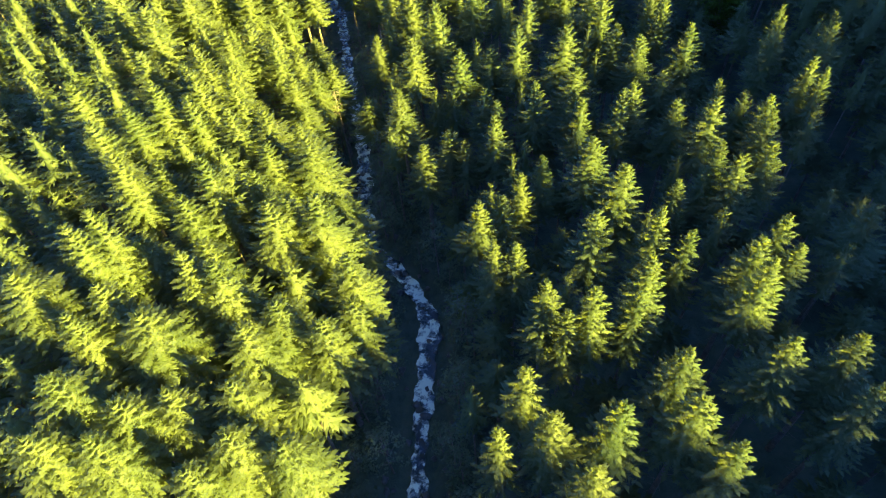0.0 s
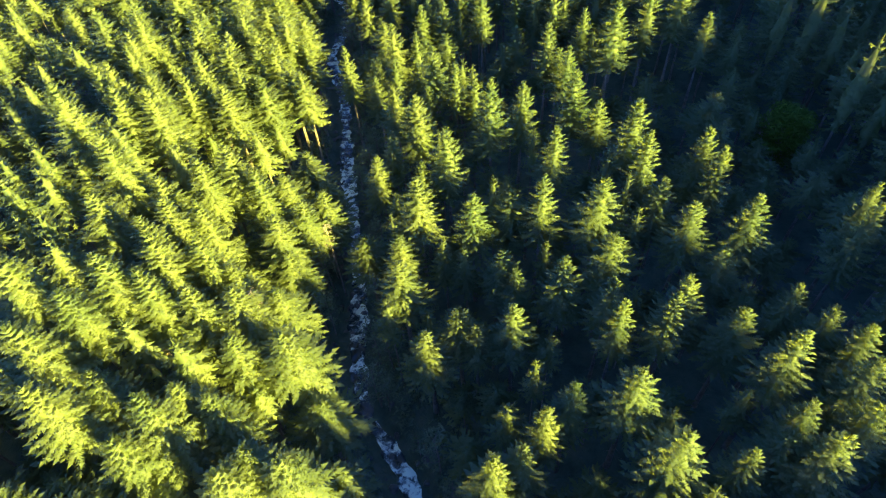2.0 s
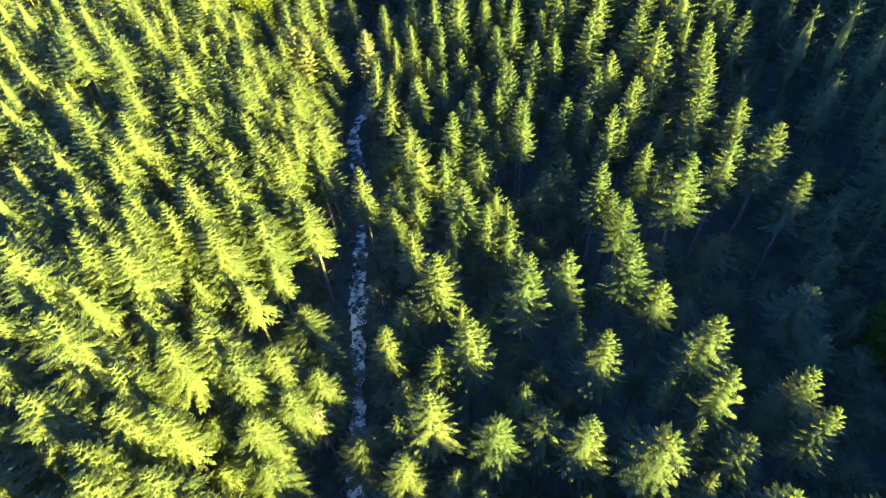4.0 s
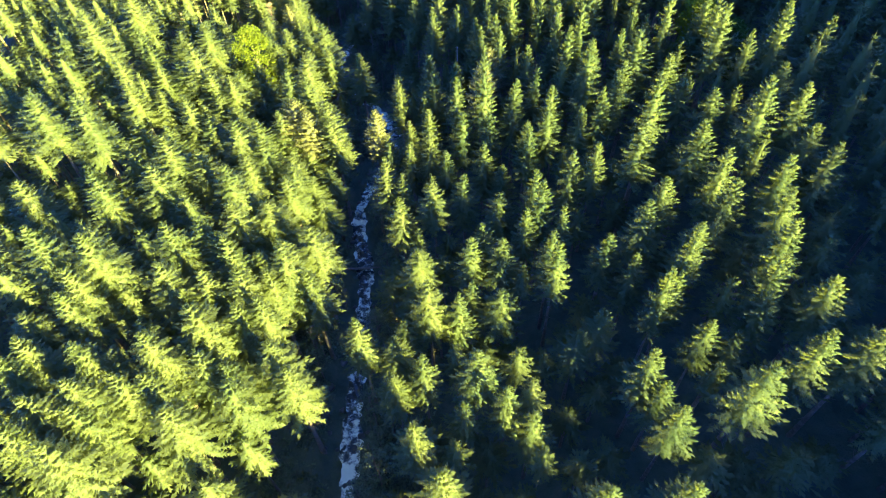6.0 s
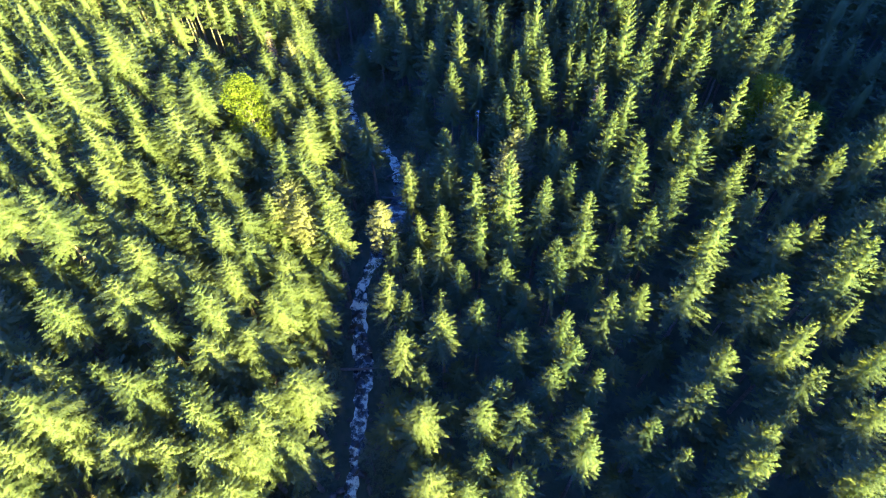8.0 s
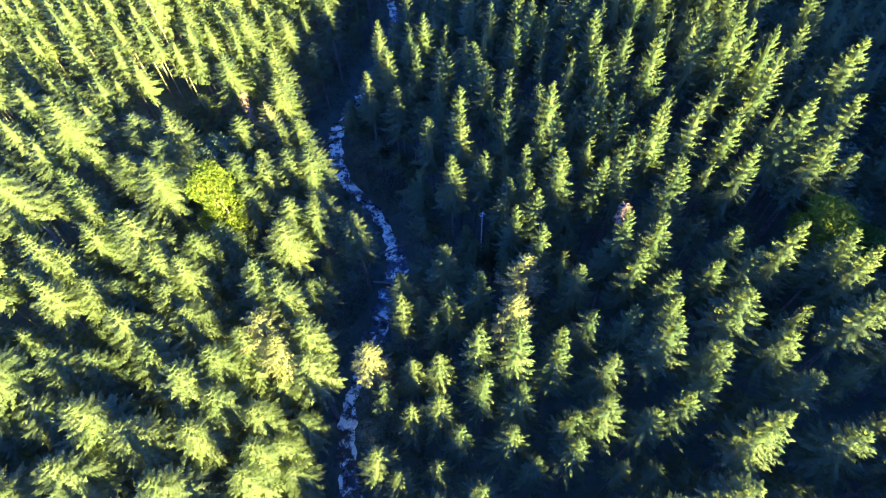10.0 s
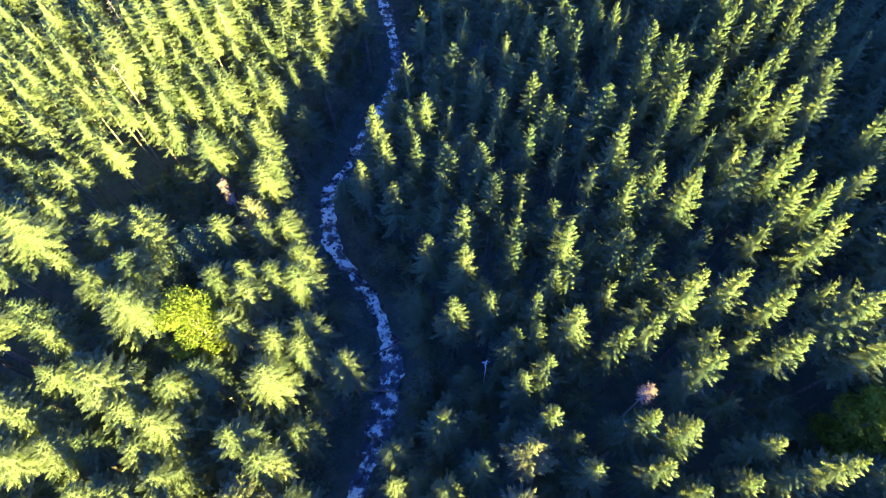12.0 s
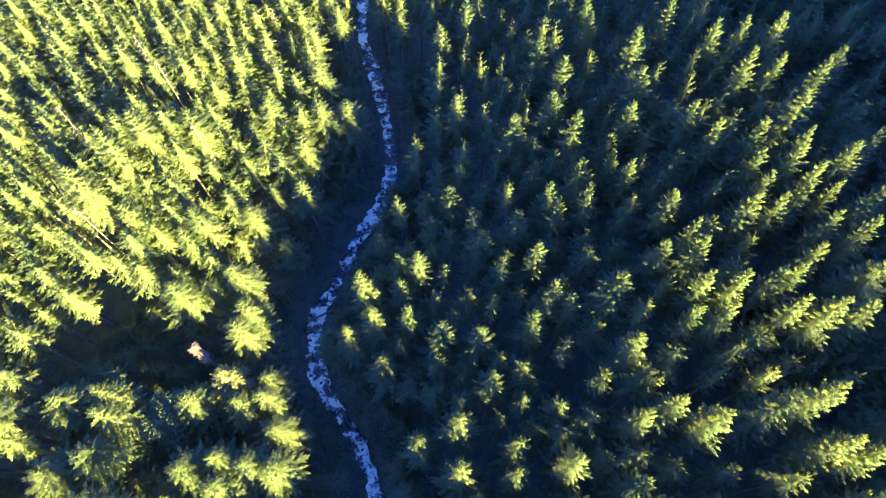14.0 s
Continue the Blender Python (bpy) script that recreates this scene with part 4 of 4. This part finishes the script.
def forest():
    r = random.Random(29)
    rough = [bough_crown(r, 20.0, 2.0, 9, 9, 3, b, 0.3, 0.3, 5.6, 0.45) for b in (0.58, 0.62, 0.64, 0.6)]
    young = [bough_crown(r, 20.0, 2.0, 7, 9, 3, b, 0.2, 0.32, 4.6, 0.5) for b in (0.66, 0.7, 0.64)]
    coarse = [bough_crown(r, 20.0, 2.0, 6, 6, 2, 0.08, 0.2, 0.6, 5.0) for _ in range(2)]
    broad = [bough_crown(r, 20.0, 2.0, 9, 8, 3, b, 0.26, 0.32, 6.4, 0.4) for b in (0.4, 0.46)]
    stem = [(0.22, -1.0), (0.14, 8.0), (0.02, 19.0)]
    SV = np.array([(rad * math.cos(a), rad * math.sin(a), z) for rad, z in stem for a in (0, 1.57, 3.14, 4.71)])
    SF = np.array([t for i in range(2) for k in range(4) for t in (((i * 4 + k), i * 4 + (k + 1) % 4, (i + 1) * 4 + (k + 1) % 4), (i * 4 + k, (i + 1) * 4 + (k + 1) % 4, (i + 1) * 4 + k))])
    SN = np.array([(math.cos(a), math.sin(a), 0.0) for _ in stem for a in (0, 1.57, 3.14, 4.71)])
    taken = {}
    for x, y, _ in TOPS:
        taken.setdefault((int(x // 4), int(y // 4)), []).append((x, y))

    def free(x, y, gap):
        i, j = int(x // 4), int(y // 4)
        return all((x - a) ** 2 + (y - b) ** 2 > gap * gap for p in (-1, 0, 1) for q in (-1, 0, 1) for a, b in taken.get((i + p, j + q), ()))

    Vs, Fs, Ms, Ns, base = [], [], [], [], 0
    for tries in range(54000):
        x, y = r.uniform(-125, 130), r.uniform(-110, 262)
        d = x - float(stream_x(y))
        seen = -42 - 0.62 * (y - 12) < x < 40 + 0.6 * (y - 12) and -118 < x < 84 and y > 6
        open_wood = d < 0 and x > -73 and 128 < y < 168       # scattered trees over low growth
        tall = tries < 19000 and d < -6 and not open_wood          # the crowns that close the canopy come first, the overtopped ones after
        gap = ((3.0 if y > 165 else 3.8 if y < 60 else 4.4) if tall else 2.7 if d < -6 or y > 150 else 2.9) if seen else 3.3
        skew = float(math.hypot(1, (stream_x(y + 3) - stream_x(y - 3)) / 6))
        bank = skew if y < 222 else 0.4 * skew             # farther on the crowns close over the stream
        if (-5.0 * bank < d < 4.6 * bank) or not free(x, y, gap):
            continue
        taken.setdefault((int(x // 4), int(y // 4)), []).append((x, y))
        z = float(ground_z(x, y))
        slim = False
        if d < 0:
            under = r.uniform(0.0, 2.8) if tall else r.uniform(4.0, 8.0) if y < 150 or open_wood else r.uniform(2.5, 5.5)
        else:
            slim = d < 52 and r.random() < 0.32               # a young tree that reaches up among the tall ones
            under = r.uniform(1.0, 3.4) if slim else r.uniform(5.5, 9.5) if d < 48 and y < 100 else r.uniform(4.5, 8.0) if d < 48 and y < 150 else r.uniform(2.8, 4.8)
        h = min(max(canopy(x, y) - under - z, 8.0), 23.0)
        if 135 < y < 222 and abs(d) < 8.5 * skew:
            h = min(h, r.uniform(7, 11))
        if not seen or d > 56:
            h = r.uniform(13, 19)
        if any((x - a) ** 2 + (y - b) ** 2 < c * c for a, b, c in CLEARINGS):
            h = r.uniform(7, 11)
        V, F, N = r.choice(coarse if not seen else broad if d > 52 else young if d > 0 and y > 135 else rough)
        s, a = r.uniform(0.95, 1.3) if tall else r.uniform(0.55, 0.78) if slim else r.uniform(0.85, 1.1), r.uniform(0, 6.28)
        c1, s1 = math.cos(a), math.sin(a)
        for P, M, G, mat in ((V, N, F, 0), (SV, SN, SF, 1)):
            Vs.append(np.stack([(P[:, 0] * c1 - P[:, 1] * s1) * s + x, (P[:, 0] * s1 + P[:, 1] * c1) * s + y, P[:, 2] * h / 20 + z], 1))
            Ns.append(np.stack([M[:, 0] * c1 - M[:, 1] * s1, M[:, 0] * s1 + M[:, 1] * c1, M[:, 2]], 1))
            Fs.append(G + base)
            Ms.append(np.full(len(G), mat))
            base += len(P)
    V, F, M, N = np.concatenate(Vs), np.concatenate(Fs), np.concatenate(Ms), np.concatenate(Ns)
    me = bpy.data.meshes.new("conifer_forest")
    me.vertices.add(len(V))
    me.vertices.foreach_set("co", V.ravel())
    me.loops.add(F.size)
    me.loops.foreach_set("vertex_index", F.ravel().astype(np.int32))
    me.polygons.add(len(F))
    me.polygons.foreach_set("loop_start", np.arange(0, F.size, 3, dtype=np.int32))
    me.polygons.foreach_set("material_index", M.astype(np.int32))
    me.materials.append(NEEDLES)
    me.materials.append(BARK)
    me.polygons.foreach_set("use_smooth", [True] * len(F))
    me.update(calc_edges=True)
    me.normals_split_custom_set_from_vertices(N.tolist())
    return tagged(new("conifer_forest", me), "dense green conifer forest covering both banks", "forest", kind="stuff")


forest()


# ---- along the stream ----
def brush():
    r = random.Random(41)
    pieces = []
    for _ in range(2400):
        y = r.uniform(10, 250)
        d = r.choice((-1, 1)) * r.uniform(3.0, 10)
        x = float(stream_x(y)) + d
        z = float(ground_z(x, y))
        s = r.uniform(0.5, 1.5)
        pieces.append(leaf_ball(r, (x, y, z + 0.55 * s), (0.9 * s, 0.9 * s, 0.7 * s), 26, 0.24))
    return tagged(new("brush", mesh_from("brush", *join(*pieces), BRUSH_LEAVES)), "shaded grey-green brush crowding the stream banks", "shrubs", kind="stuff")


brush()


def alder(r, h):
    pieces, leaves = [tube([(0, 0, -0.6), (0.2, 0, h * 0.4), (0.1, 0.2, h)], [0.13, 0.09, 0.015], 6)], []
    for i in range(14):
        a, u = 2.4 * i, 0.3 + 0.68 * i / 14
        L = h * 0.2 * (1.15 - u) + 0.3
        tip = (0.15 + L * math.cos(a), 0.1 + L * math.sin(a), h * u + L * 0.9)
        pieces.append(tube([(0.15, 0.1, h * u), tip], [0.04, 0.01], 3))
        leaves.append(leaf_ball(r, tip, (0.65, 0.65, 0.6), 30, 0.18))
    return mesh_from("crown", *join(*leaves), BRUSH_LEAVES), mesh_from("trunk", *join(*pieces), BARK, True)


def alders():
    r = random.Random(53)
    shapes = [alder(r, 9.0) for _ in range(4)]
    for i in range(310):
        y = r.uniform(14, 235) if i < 230 else r.uniform(145, 225)
        x = float(stream_x(y)) + r.choice((-1, 1)) * (r.uniform(1.9, 5.5) if y < 105 else r.uniform(2.9, 7.0) * (1.4 if y > 145 else 1))
        ob = new("alder_tree")
        s = r.uniform(0.5, 1.0)
        ob.matrix_basis = pose(x, y, float(ground_z(x, y)), 0, 0, r.uniform(0, 360)) @ Matrix.Scale(s, 4)
        for part_name, me in zip(("crown", "trunk"), shapes[r.randrange(4)]):
            new(part_name, me).parent = ob
        tagged(ob, "thin shaded alder with sparse grey-green leaves by the water", "tree", "alders beside the stream")


alders()


def boulder_mesh(r):
    bm = bmesh.new()
    bmesh.ops.create_icosphere(bm, subdivisions=2, radius=1)
    off = Vector((r.uniform(0, 50), r.uniform(0, 50), 0))
    for v in bm.verts:
        v.co *= 0.75 + 0.5 * noise.noise(v.co * 1.1 + off) + 0.2 * noise.noise(v.co * 2.7 + off)
        v.co.z *= 0.65
    me = bpy.data.meshes.new("boulder")
    bm.to_mesh(me)
    bm.free()
    me.materials.append(ROCK)
    me.polygons.foreach_set("use_smooth", [True] * len(me.polygons))
    return me


def boulders():
    r = random.Random(61)
    shapes = [boulder_mesh(r) for _ in range(6)]
    for _ in range(280):
        y = r.uniform(14, 240)
        off = r.choice((r.uniform(-1.5, 1.5), r.uniform(1.3, 3.0), r.uniform(-3.0, -1.3)))
        x = float(stream_x(y)) + off
        s = r.uniform(0.22, 0.6)
        ob = new("boulder", shapes[r.randrange(6)])
        z = max(float(ground_z(x, y)) + s * 0.25, float(glide(2, y)) - 0.2 if abs(off) < 1.6 else -99)
        ob.matrix_basis = pose(x, y, z, r.uniform(-15, 15), r.uniform(-15, 15), r.uniform(0, 360)) @ Matrix.Diagonal((s * r.uniform(0.9, 1.5), s, s * r.uniform(0.8, 1.2), 1))
        tagged(ob, "dark wet boulder in the rapids", "rock", "stream boulders")


boulders()


def log(x, y, length, turn, tilt):
    r = random.Random(int(x + y))
    z = float(ground_z(x, y)) + 0.9
    pieces = [tube([(0, 0, -length / 2), (0.08, 0, 0), (0, 0.05, length / 2)], [0.2, 0.16, 0.07], 8)]
    for _ in range(9):
        zz, a = r.uniform(-length / 2, length / 2), r.uniform(0, 6.28)
        pieces.append(tube([(0.1 * math.cos(a), 0.1 * math.sin(a), zz), (0.6 * math.cos(a), 0.6 * math.sin(a), zz + 0.3)], [0.03, 0.01], 3))
    ob = new("fallen_log", mesh_from("fallen_log", *join(*pieces), GREY_BARK, True))
    ob.matrix_basis = pose(x, y, z, 0, 90 + tilt, turn)
    tagged(ob, "grey fallen trunk lying across the stream", "log", "fallen logs")


for x, y, length, turn, tilt in ((-29.5, 144.5, 6, 8, 3), (-31, 150, 7, 35, -4), (-27, 138, 5, -20, 5), (-25.5, 114, 6, 15, 4), (-47, 176, 5, 40, 2)):
    log(x, y, length, turn, tilt)
